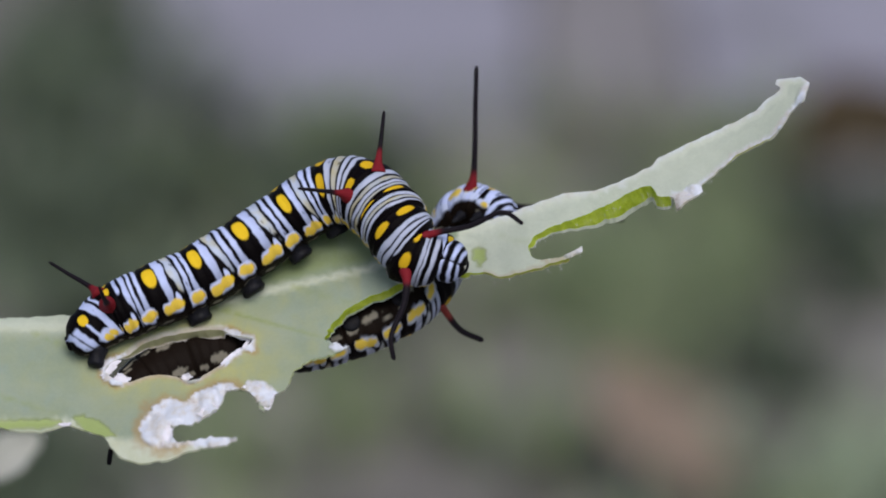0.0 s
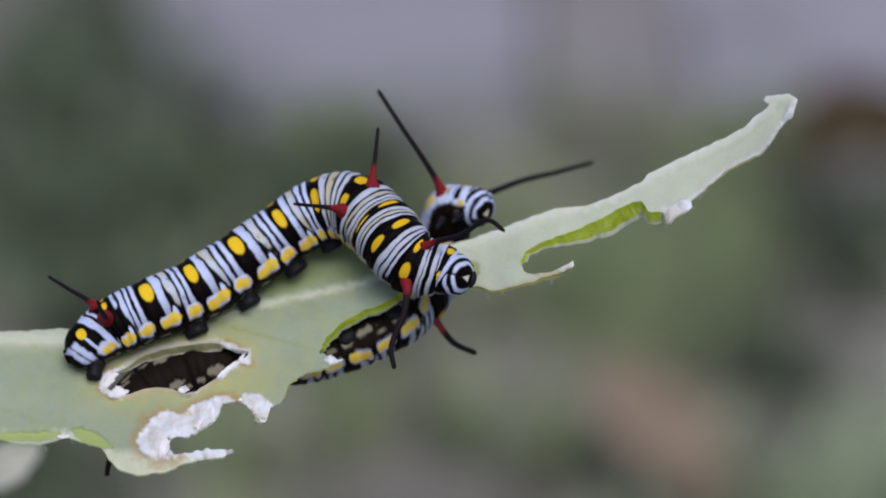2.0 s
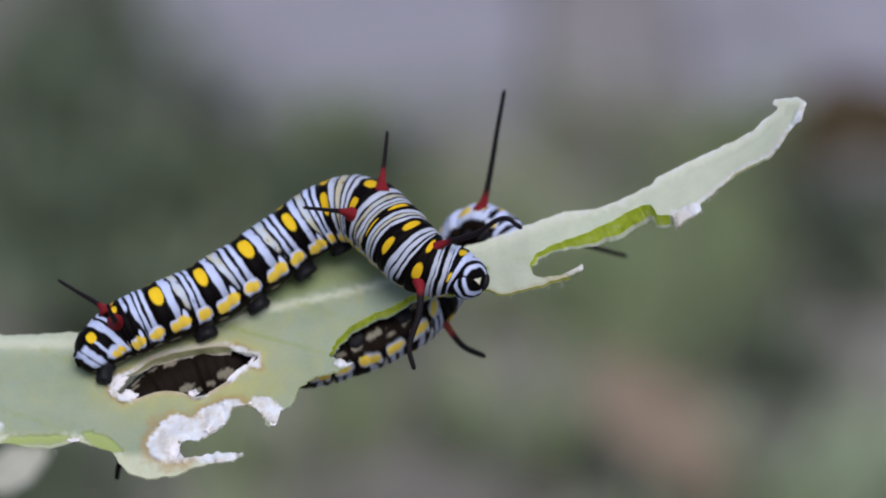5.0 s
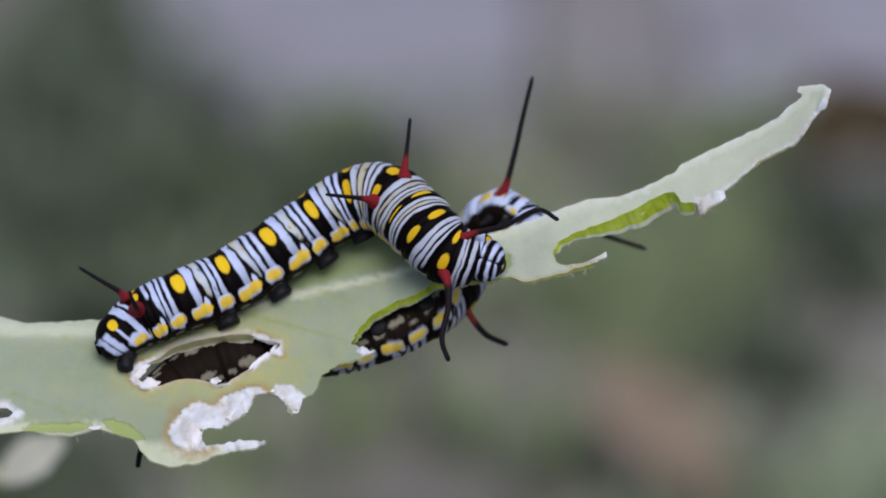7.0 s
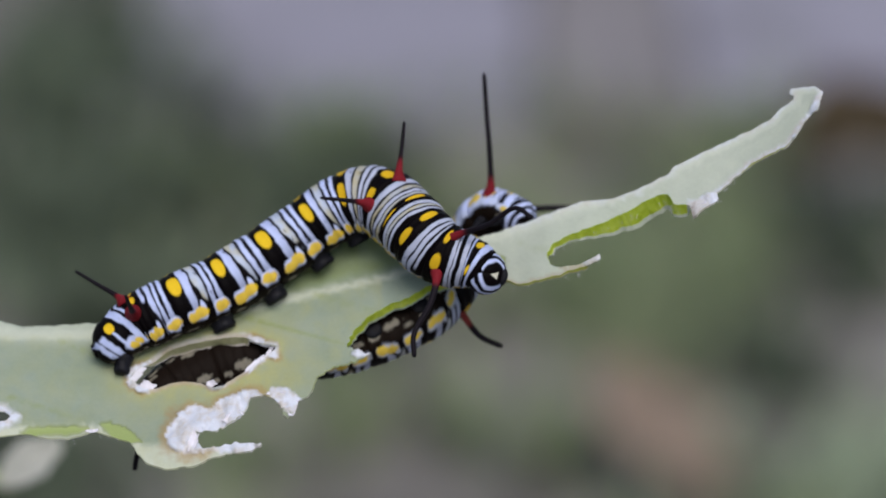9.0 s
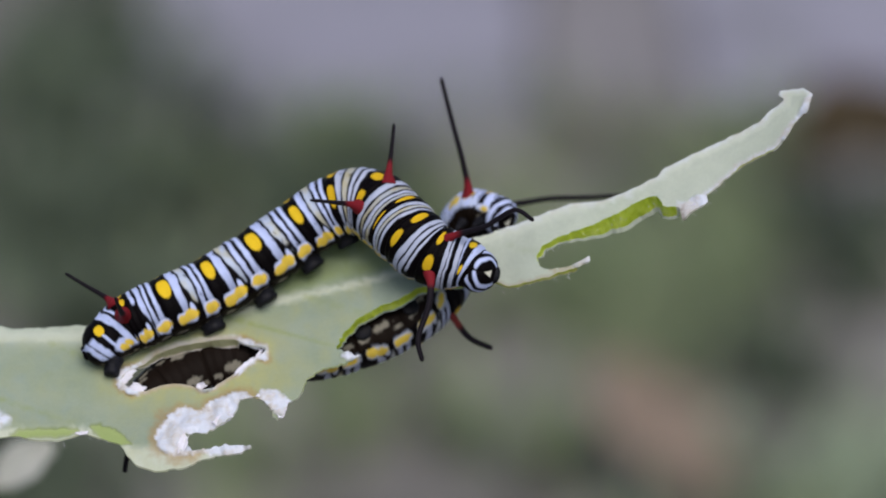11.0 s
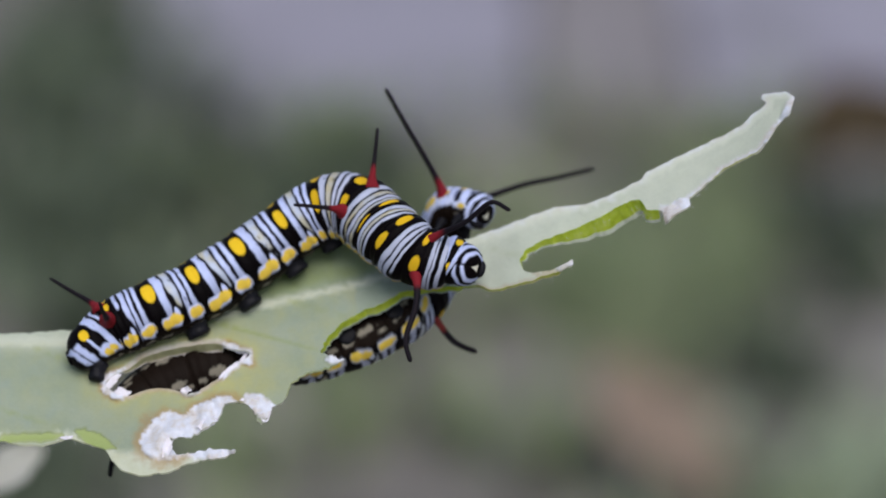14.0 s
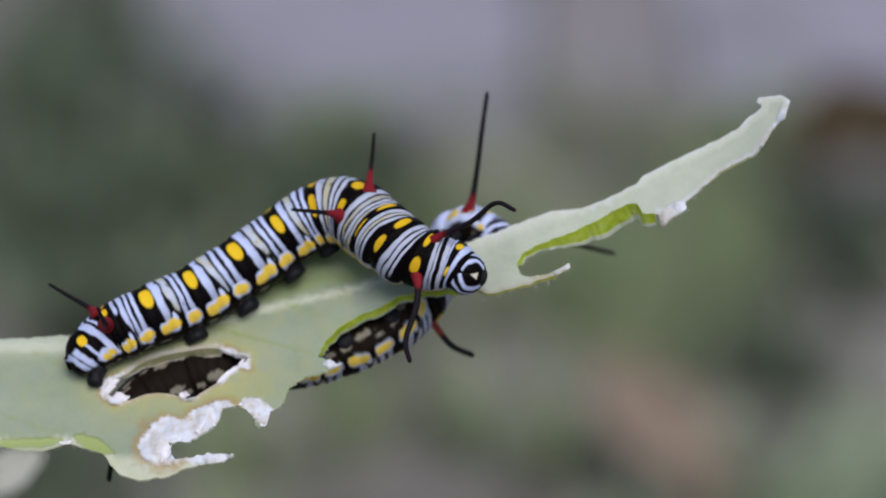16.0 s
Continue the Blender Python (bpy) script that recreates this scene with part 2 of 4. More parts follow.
class Caterpillar:
    """Segments swept along a smooth back line, from the rear to the head."""

    def __init__(self, thing, centres, radii, backs, seed):
        self.thing, self.seed = thing, seed
        p = np.array([out(*c) for c in centres])
        self.q = np.vstack([2 * p[0] - p[1], p, 2 * p[-1] - p[-2]])
        r = np.array(radii)[:, None] * MM
        self.r = np.vstack([r[:1], r, r[-1:]])
        b = np.array(backs, float)
        self.b = np.vstack([b[:1], b, b[-1:]])
        self.n = len(centres)
        self.segments, self.centres = {}, {}

    def axes(self, u):
        c = Vector(spline_at(self.q, u))
        d = Vector(spline_at(self.q, u + 0.05) - spline_at(self.q, u - 0.05)).normalized()
        back = Vector(spline_at(self.b, u))
        back = (back - d * back.dot(d)).normalized()
        return c, d, back, back.cross(d), float(spline_at(self.r, u)[0])

    def point(self, u, th, k=1.0):
        """A place on the skin: th degrees from the middle of the back, + to the animal's right."""
        c, d, back, right, r = self.axes(u)
        w = radians(th)
        return c + (back * math.cos(w) + right * math.sin(w)) * r * k

    def segment(self, i, name, kind, spot_at=None, rear=0.03, front=0.97, label=""):
        bm = bmesh.new()
        layer = bm.verts.layers.float_color.new("skin")
        around, along = (120, 96) if self.seed < 2 else (84, 72)
        u0, u1 = i - rear, i + front
        c0 = Vector(spline_at(self.q, i))
        rings = []
        seed = self.seed + i * 0.37
        for j in range(-3, along + 4):
            f = j / along
            g = min(max(f, 0.0), 1.0)
            c, d, back, right, r = self.axes(u0 + (u1 - u0) * g)
            if kind == "tail":
                r *= math.sqrt(max(1 - max(0.0, 1 - g / 0.42) ** 2.4, 0.10))
            fold = 1 - 0.075 * (1 - math.sin(math.pi * g)) ** 4
            crease = 1 + 0.012 * math.sin(2 * math.pi * 4.5 * g)
            shrink = 1.0
            if j < 0 or j > along:
                k = -j if j < 0 else j - along
                shrink = (0.94, 0.7, 0.03)[k - 1]
                c = c + d * (-1 if j < 0 else 1) * r * (0.10, 0.2, 0.24)[k - 1]
            ring = []
            for k in range(around):
                w = 2 * math.pi * k / around
                th = math.degrees(w) if w <= math.pi else math.degrees(w) - 360
                flank = 0.05 * math.exp(-((abs(th) - 110) / 16) ** 2) * (0.6 + 0.4 * math.sin(2 * math.pi * (g * 2 + 0.1)))
                flat = 1 - 0.10 * max(0.0, -math.cos(w)) ** 2
                n = noise.noise((math.cos(w) * 2.2 + seed * 9, math.sin(w) * 2.2, g * 4)) * 0.012
                rr = r * fold * crease * shrink * (flat + flank + n)
                v = bm.verts.new(c + (back * math.cos(w) + right * math.sin(w)) * rr)
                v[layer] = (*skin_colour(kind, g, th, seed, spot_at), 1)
                ring.append(v)
            rings.append(ring)
        for a, b in zip(rings, rings[1:]):
            for k in range(around):
                bm.faces.new((a[k], a[(k + 1) % around], b[(k + 1) % around], b[k]))
        bm.faces.new(rings[0][::-1])
        bm.faces.new(rings[-1])
        for f in bm.faces:
            f.smooth = True
        bmesh.ops.recalc_face_normals(bm, faces=bm.faces)
        ob = part(name, bm, SKIN, self.thing, label, c0)
        self.segments[i], self.centres[i] = ob, c0
        return ob

    def head(self, i, axis, radius, crown=None):
        bm = bmesh.new()
        bmesh.ops.create_uvsphere(bm, u_segments=96, v_segments=80, radius=1.0)
        layer = bm.verts.layers.float_color.new("skin")
        c, d, back, right, r = self.axes(i)
        axis = Vector(axis).normalized()
        up = Vector(crown) if crown else back
        up = (up - axis * up.dot(axis)).normalized()
        side = up.cross(axis)
        for v in bm.verts:
            p = v.co.copy()
            v[layer] = (*head_colour(p, Vector((0, 0, 1)), self.seed), 1)
            x, y, z = p
            lobe = 1 + 0.05 * abs(x) - 0.10 * math.exp(-(x / 0.10) ** 2) * max(0.0, y)
            # pale triangle on the face, point up
            if z > 0.6:
                tri = min((0.27 - y) * 0.46 - abs(x), (y + 0.19) * 0.9)
                v[layer] = (*mix(tuple(v[layer])[:3], (0.62, 0.60, 0.50), soft_step(tri, 0.02, 0.04)), 1)
            v.co = (side * x * 1.0 + up * y * 1.02 + axis * z * 0.82) * radius * MM * lobe
        for f in bm.faces:
            f.smooth = True
        bmesh.ops.translate(bm, verts=bm.verts, vec=c)
        ob = part("head", bm, SKIN, self.thing, "black head capsule with white arcs", c)
        self.segments[i], self.centres[i] = ob, c
        # mouthparts and simple eyes
        jaw = bmesh.new()
        bmesh.ops.create_uvsphere(jaw, u_segments=16, v_segments=10, radius=1.0)
        for v in jaw.verts:
            x, y, z = v.co
            v.co = c + (side * x * 0.45 + up * (y * 0.22 - 0.62) + axis * (z * 0.3 + 0.55)) * radius * MM
        part("mouthparts", jaw, HORN, ob, "", c, "")
        for s in (-1, 1):
            for e in range(3):
                eye = bmesh.new()
                bmesh.ops.create_uvsphere(eye, u_segments=8, v_segments=6, radius=0.07 * radius * MM)
                way = Vector((s * (0.62 + 0.05 * e), -0.38 - 0.13 * e, 0.60)).normalized()
                bmesh.ops.translate(eye, verts=eye.verts, vec=c + (side * way.x + up * way.y + axis * way.z * 0.82) * radius * MM)
                part("eye", eye, HORN, ob, "", c)
        return ob

    def tentacle(self, i, line, radius, tip=0.35, red=0.22, tone=RED, flare=1.3):
        """A fleshy filament: red at its foot, black beyond."""
        pts = smooth_line([tuple(p) for p in line], 10)
        pts = [Vector(p) for p in pts]
        n = len(pts)
        radii = []
        for k in range(n):
            f = k / (n - 1)
            r = radius * (1.0 - (1 - tip) * f ** 0.7)
            r *= 1 + flare * math.exp(-(f / (red * 0.62)) ** 2)
            radii.append(max(r * (1 + 0.05 * noise.noise((k * 0.7, self.seed, i))), radius * 0.2) * MM * (0.55 if k == n - 1 else 1))
        bm = bmesh.new()
        tube(bm, pts, radii, 14, lambda f: mix(tone, (0.009, 0.007, 0.010), soft_step(f, red, 0.07)))
        return part("tentacle", bm, TENTACLE, self.segments[i], "black tentacle with a red foot", self.centres[i])

    def leg(self, i, du, th, length, radius, name="proleg", reach=None):
        """A stubby black leg below the flank."""
        foot = self.point(i + du, th, 0.8)
        c = self.axes(i + du)[0]
        way = reach.normalized() if reach else (foot - c).normalized()
        bm = bmesh.new()
        line = [foot + way * (length * MM * k / 6) for k in range(7)]
        tube(bm, line, [radius * MM * s for s in (1.25, 1.15, 1.0, 0.92, 0.95, 0.98, 0.82)] if name == "proleg" else
             [radius * MM * s for s in (1.0, 0.9, 0.8, 0.68, 0.5, 0.35, 0.15)], 12)
        return part(name, bm, HORN, self.segments[i], "", self.centres[i])


SPOT = (0.155, 33, 0.118, 21)


def grow(cat, kinds):
    for i, kind in enumerate(kinds):
        if kind == "tail":
            cat.segment(i, "anal_segment", "tail", (0.40, 38, 0.10, 15), rear=0.66)
        elif kind == "collar":
            cat.segment(i, "collar_segment", "collar", (0.22, 36, 0.12, 12), rear=0.16, front=0.88)
        elif "thorax" in kind:
            cat.segment(i, "thoracic_segment", kind, (0.225, 28, 0.105, 17) if kind == "fore_thorax" else (0.19, 28, 0.092, 18) if kind != "pale_thorax" else (0.26, 30, 0.17, 11), rear=0.16, front=0.84)
        elif kind == "neck":
            cat.segment(i, "abdominal_segment", kind, (0.18, 30, 0.10, 19), front=0.84)
        elif kind == "rear_horn":
            cat.segment(i, "abdominal_segment", kind, (0.15, 15, 0.09, 10))
        elif kind == "arch":
            cat.segment(i, "abdominal_segment", kind, (0.17, 25, 0.12, 12))
        else:
            cat.segment(i, "abdominal_segment", kind, SPOT)


KINDS = ["tail", "rear_horn", "abdomen", "abdomen", "abdomen", "abdomen", "abdomen", "arch", "neck", "thorax", "fore_thorax", "collar"]


# ---- large setting ----
def lie(x, y):
    near = math.exp(-((x * x + (y - 1.3) ** 2) / 4.0))
    return near * (0.012 * noise.noise((x * 3.1, y * 3.1, 0.4)) + 0.006 * noise.noise((x * 11, y * 11, 2.2))) - 0.012


def build_ground():
    bm = bmesh.new()
    near = [-1.6 + 3.2 * k / 80 for k in range(81)]
    xs = [-900, -200, -40, -8, -3] + near + [3, 8, 40, 200, 900]
    ys = [-900, -200, -40, -8, -2.5] + [1.3 + v for v in near] + [4.5, 9, 40, 200, 900]
    grid = [[bm.verts.new((x, y, lie(x, y))) for x in xs] for y in ys]
    for a, b in zip(grid, grid[1:]):
        for k in range(len(xs) - 1):
            bm.faces.new((a[k], a[k + 1], b[k + 1], b[k])).smooth = True
    tagged(part("ground", bm, GROUND, None), "grey-brown garden soil with sparse thatch", "ground", kind="structure")


def build_slab(x0, x1, y0, y1, seed, mat):
    bm = bmesh.new()
    bmesh.ops.create_cube(bm, size=1.0)
    for v in bm.verts:
        v.co = Vector(((x0 + x1) / 2 + v.co.x * (x1 - x0), (y0 + y1) / 2 + v.co.y * (y1 - y0), v.co.z * 0.03 - 0.008))
    bmesh.ops.subdivide_edges(bm, edges=bm.edges[:], cuts=5, use_grid_fill=True)
    for v in bm.verts:
        v.co += noise.noise_vector(v.co * 9 + Vector((seed, 0, 0))) * 0.006
    bmesh.ops.bevel(bm, geom=[e for e in bm.edges if e.calc_face_angle(0) > 1.0], offset=0.006, segments=2)
    tagged(part("paving_slab", bm, mat, None), "weathered grey concrete paving slab set in soil", "paving slab", "paving slabs", "structure")


def blade(verts, faces, root, height, lean, turn, width):
    """One bent grass blade of three spans."""
    base = len(verts)
    d = Vector((math.cos(turn), math.sin(turn), 0))
    s = Vector((-d.y, d.x, 0)) * width
    for k, f in enumerate((0.0, 0.4, 0.75)):
        c = root + d * lean * f * f + Vector((0, 0, height * (f - 0.25 * f * f * lean / height)))
        w = (1.0, 0.85, 0.5)[k]
        verts += [c - s * w, c + s * w]
    verts.append(root + d * lean + Vector((0, 0, height * (1 - 0.25 * lean / height))))
    faces += [(base, base + 1, base + 3, base + 2), (base + 2, base + 3, base + 5, base + 4), (base + 4, base + 5, base + 6)]


def build_grass(name, label, spots, mat, tall, wide, seed):
    """spots: x, y, spread in metres and a count of blades."""
    rng = random.Random(seed)
    verts, faces = [], []
    for x, y, sx, sy, count in spots:
        for _ in range(count):
            px, py = rng.gauss(x, sx), rng.gauss(y, sy)
            h = tall * rng.uniform(0.5, 1.15)
            blade(verts, faces, Vector((px, py, lie(px, py) - 0.004)), h, h * rng.uniform(0.2, 0.9), rng.uniform(0, 6.28), wide * rng.uniform(0.6, 1.3))
    me = bpy.data.meshes.new(name)
    me.from_pydata(verts, [], faces)
    me.materials.append(mat)
    tagged(new(name, me), label, "grass" if "grass" in name else "plants", kind="stuff")


def curled_leaf(name, m, length, width, curl, mat, label, category, seed, group="", parent=None):
    """A thin curled leaf with a raised midrib and a wavy edge."""
    bm = bmesh.new()
    nu, nv = 18, 12
    rows = []
    for i in range(nu + 1):
        u = i / nu
        half = width * (math.sin(math.pi * min(u * 0.94 + 0.03, 1)) ** 0.75)
        row = []
        for j in range(nv + 1):
            v = j / nv * 2 - 1
            w = v * half * (1 + 0.12 * noise.noise((u * 6, v * 2, seed)))
            z = curl * width * (v * v) + 0.5 * curl * width * math.sin(u * 3.0) + 0.15 * width * noise.noise((u * 5, v * 3, seed + 3)) - 0.06 * width * math.exp(-(v / 0.08) ** 2)
            row.append(bm.verts.new(((u - 0.5) * length, w, z)))
        rows.append(row)
    for a, b in zip(rows, rows[1:]):
        for k in range(nv):
            bm.faces.new((a[k], a[k + 1], b[k + 1], b[k]))
    bmesh.ops.solidify(bm, geom=bm.faces[:], thickness=width * 0.03)
    for f in bm.faces:
        f.smooth = True
    if parent:
        ob = part(name, bm, mat, parent)
        ob.matrix_basis = m
        return ob
    thing = tagged(new(name), label, category, group)
    thing.matrix_basis = m
    part("leaf_blade", bm, mat, thing)
    bm = bmesh.new()
    line = [Vector((length * (-0.46 - 0.05 * k), 0.0015 * math.sin(k), curl * width * (0.5 - 0.06 * k))) for k in range(6)]
    tube(bm, line, [0.0011 - 0.0001 * k for k in range(6)], 8)
    part("leaf_stalk", bm, mat, thing)
    return thing


# ---- the half-eaten leaf and its plant ----
RIB = [(-50.17, -6.62), (-36.83, -6.12), (-32.67, -6.29), (-26.42, -6.21), (-20.17, -5.3), (-13.92, -3.95), (-7.67, -2.62), (-3.5, -1.54), (2.33, 0.04), (6.92, 1.92), (11.08, 3.29), (15.67, 5.12), (21.5, 7.46), (26.5, 11.5)]
EDGE_FAR = [(-50.17, -4.96), (-41, -4.46), (-35.17, -5.04), (-32.67, -5.67), (-30.17, -5.58), (-27.25, -5.42), (-23.08, -4.33), (-18.92, -2.67), (-14.75, -0.88), (-11, 0.38), (-7.25, 1.08), (-3.5, 0.67), (0.25, 0.54), (2.75, 1.25), (5.25, 2.17),
            (7.33, 2.92), (9, 3.5), (11.29, 3.71), (13.17, 4.42), (15.33, 5.5), (15.67, 6), (17.54, 6.92), (21.5, 8.75), (22.83, 9.46), (23.79, 10.38), (24.71, 11.04), (24.79, 11.33), (24.33, 11.5), (24.46, 11.83), (25.46, 11.88), (26.17, 12.04)]
EDGE_TIP = [(26.83, 11.58), (26.5, 10.46), (25.46, 9.42), (24.83, 8.38), (24.08, 7.54), (22.75, 6.92), (21.5, 6.21), (20.04, 4.96), (18.92, 4.08), (19.04, 3.54), (18.08, 3.04), (17.17, 2.29), (16.92, 3.21), (15.75, 3.29), (15.25, 4.12),
            (14, 3.71), (12.33, 2.75), (10.67, 2), (9, 1.38), (7.54, 0.83), (6.67, 0.21), (6.29, -0.46), (6.5, -1.12), (7.12, -1.42), (8.58, -1.21), (9.75, -0.71), (10.25, -0.38), (10.25, -0.75), (9.42, -1.21), (7.33, -1.88), (4.42, -2.67), (3.08, -2.29)]
EDGE_NEAR = [(0.67, -2.38), (-1, -2.46), (-2.58, -2.79), (-3.92, -3.58), (-5.58, -4.17), (-7.04, -5.04), (-8.17, -6.21), (-8.67, -7.17), (-7.67, -7.54), (-6.75, -7.71), (-7.92, -8.29), (-9.83, -8.83), (-11, -9.62), (-11.25, -10.67), (-12.17, -11.29), (-12.67, -12.12), (-13.08, -12.62),
             (-13.46, -11.88), (-14, -11.04), (-14.96, -10.75), (-15.83, -10.92), (-16.08, -11.54), (-16.33, -12.29), (-17.33, -12.79), (-18.38, -13.46), (-19.25, -13.54), (-19.92, -13.46), (-19.79, -14.21), (-19.42, -14.71), (-18.29, -14.67), (-16.83, -14.33), (-14.96, -14.42), (-15.88, -14.96), (-18.29, -15.33)]
EDGE_BASE = [(-20.17, -16.04), (-22.04, -16.29), (-23.5, -15.88), (-24.25, -15.04), (-24.75, -14.29), (-25.79, -13.96), (-26.92, -13.54), (-27.67, -13.42), (-28.33, -13.71), (-29.25, -13.96), (-30.79, -13.92), (-32.67, -13.62), (-34.33, -13.79), (-37.67, -13.92), (-43.5, -12.67), (-50.17, -9.12)]
HOLE = [(-24.75, -9.46), (-24.12, -8.79), (-23, -8.38), (-22.04, -7.62), (-20.58, -7.08), (-18.71, -6.71), (-16.33, -6.5), (-15.25, -6.88), (-13.83, -7.12), (-14.33, -7.71), (-15.5, -8.62), (-16.83, -9.46), (-18.29, -10.29), (-19.12, -10.04), (-20.58, -9.79), (-21.92, -10), (-23, -10.38), (-24, -10.12)]
PINHOLE = [(-34.8, -11.92), (-34.05, -11.96), (-33.6, -12.25), (-33.95, -12.62), (-34.9, -12.74)]


def ragged(points, amount, seed, step=0.14, teeth=0.17):
    """A closed outline resampled to short steps with a torn, uneven edge."""
    p = np.array(points)
    rows = []
    for a, b in zip(p, np.roll(p, -1, 0)):
        n = max(1, int(np.hypot(*(b - a)) / step))
        for k in range(n):
            rows.append(a + (b - a) * k / n)
    p = np.array(rows)
    p = 0.7 * p + 0.15 * np.roll(p, 1, 0) + 0.15 * np.roll(p, -1, 0)
    for i, (x, z) in enumerate(p):
        p[i, 0] += amount * (noise.noise((x * 1.6, z * 1.6, seed)) + 0.5 * noise.noise((x * 5, z * 5, seed + 7)))
        p[i, 1] += amount * (noise.noise((x * 1.6, z * 1.6, seed + 20)) + 0.5 * noise.noise((x * 5, z * 5, seed + 27)))
        if -21 < x < -6 and z < -5.5:
            # brittle teeth where the blade is dry
            p[i] += np.array((noise.noise((x * 3.4, z * 3.4, seed + 50)), noise.noise((x * 3.4, z * 3.4, seed + 60)))) * teeth
    return p


def inside(pts, poly):
    """Even-odd test of many points against one outline."""
    x, z = pts[:, 0][:, None], pts[:, 1][:, None]
    a, b = poly, np.roll(poly, -1, 0)
    cross = ((a[:, 1] > z) != (b[:, 1] > z)) & (x < (b[:, 0] - a[:, 0]) * (z - a[:, 1]) / (b[:, 1] - a[:, 1] + 1e-12) + a[:, 0])
    return cross.sum(1) % 2 == 1


def span(pts, poly):
    """Distance of many points to one outline."""
    a, b = poly, np.roll(poly, -1, 0)
    d = b - a
    best = np.full(len(pts), 1e9)
    for i in range(len(a)):
        t = np.clip(((pts - a[i]) @ d[i]) / (d[i] @ d[i] + 1e-12), 0, 1)
        best = np.minimum(best, np.hypot(*(pts - a[i] - t[:, None] * d[i]).T))
    return best


RIB_LINE = smooth_line(RIB, 8)


def rib_z(x):
    return float(np.interp(x, RIB_LINE[:, 0], RIB_LINE[:, 1]))


def leaf_depth(x, z):
    """The blade folds at its midrib: the near half slopes to the front, the far half stands flatter."""
    d = z - rib_z(x)
    soft = math.sqrt(d * d + 0.3)
    y = 0.82 * d - 0.08 * (soft - 0.55) - 0.18 * max(0.0, x - 4)
    y += 0.45 * noise.noise((x * 0.16, z * 0.2, 3.0)) + 0.10 * noise.noise((x * 0.7, z * 0.8, 9.0))
    y -= 0.02 * max(0.0, -d - 5) ** 2
    return y


def build_leaf(plant):
    from mathutils.geometry import delaunay_2d_cdt
    rim = ragged(EDGE_FAR + EDGE_TIP + EDGE_NEAR + EDGE_BASE, 0.10, 1.0)
    holes = [ragged(list(smooth_line(HOLE + HOLE[:1], 5)[:-1]), 0.05, 5.0, teeth=0.04), ragged(PINHOLE, 0.06, 8.0)]
    outlines = [rim] + holes
    rng = np.random.RandomState(3)
    gx, gz = np.meshgrid(np.arange(-50, 27.5, 0.34), np.arange(-17, 13, 0.34))
    pts = np.stack([gx.ravel(), gz.ravel()], 1) + rng.uniform(-0.09, 0.09, (gx.size, 2))
    # closer vertices where the blade is torn and papery
    gx, gz = np.meshgrid(np.arange(-26, -6, 0.17), np.arange(-16.6, -5.5, 0.17))
    pts = np.vstack([pts[~((pts[:, 0] > -26) & (pts[:, 0] < -6) & (pts[:, 1] < -5.5))], np.stack([gx.ravel(), gz.ravel()], 1) + rng.uniform(-0.04, 0.04, (gx.size, 2))])
    gx, gz = np.meshgrid(np.arange(17.5, 27.5, 0.17), np.arange(1.5, 13, 0.17))
    pts = np.vstack([pts[pts[:, 0] < 17.5], np.stack([gx.ravel(), gz.ravel()], 1) + rng.uniform(-0.04, 0.04, (gx.size, 2))])
    keep = inside(pts, rim)
    for h in holes:
        keep &= ~inside(pts, h)
    pts = pts[keep]
    pts = pts[np.min([span(pts, o) for o in outlines], 0) > 0.16]
    co, edges = [], []
    for o in outlines:
        n = len(co)
        co += [Vector(p) for p in o]
        edges += [(n + k, n + (k + 1) % len(o)) for k in range(len(o))]
    co += [Vector(p) for p in pts]
    vs, _, tris, *_ = delaunay_2d_cdt(co, edges, [], 0, 1e-6)
    vs = np.array([tuple(v) for v in vs])
    mid = np.array([vs[list(t)].mean(0) for t in tris])
    keep = inside(mid, rim)
    for h in holes:
        keep &= ~inside(mid, h)
    tris = [t for t, k in zip(tris, keep) if k]

    # how dry, yellow, pale, veined or shade-tinted each place is
    hole_gap = span(vs, holes[0])
    pin_gap = span(vs, holes[1])
    rim_gap = span(vs, rim)
    bm = bmesh.new()
    layers = {k: bm.verts.layers.float.new(k) for k in ("dry", "yellow", "rib", "vein_shade", "tan", "edge_dry", "chew")}
    top = []
    for i, (x, z) in enumerate(vs):
        n = noise.noise((x * 0.9, z * 0.9, 12.0)) + 0.5 * noise.noise((x * 3, z * 3, 15.0))
        dry = 0.0
        # papery margins: the two ends of the hole, the torn patch under it and the tip
        for cx, cz, rx, rz, turn in DRY_PATCHES:
            c, s = math.cos(turn), math.sin(turn)
            a, b = ((x - cx) * c + (z - cz) * s) / rx, (-(x - cx) * s + (z - cz) * c) / rz
            dry = max(dry, soft_step(1 - math.hypot(a, b) + 0.24 * n, 0.0, 0.06))
        ends = 1.0 if x < -23.2 or x > -15.9 else 0.3
        dry = max(dry, ends * soft_step(0.20 + 0.22 * n - hole_gap[i], 0.0, 0.12), soft_step(0.55 + 0.3 * n - pin_gap[i], 0.0, 0.15))
        tan_ring = 0.0
        for cx, cz, rx, rz, turn in DRY_PATCHES[:4]:
            c, s = math.cos(turn), math.sin(turn)
            a, b = ((x - cx) * c + (z - cz) * s) / rx, (-(x - cx) * s + (z - cz) * c) / rz
            tan_ring = max(tan_ring, 0.62 * soft_step(1.25 - math.hypot(a, b) + 0.3 * n, 0.0, 0.3))
        tan_ring = max(tan_ring, 0.75 * soft_step(0.22 + 0.12 * n - hole_gap[i], 0.0, 0.2))
        d = z - rib_z(x)
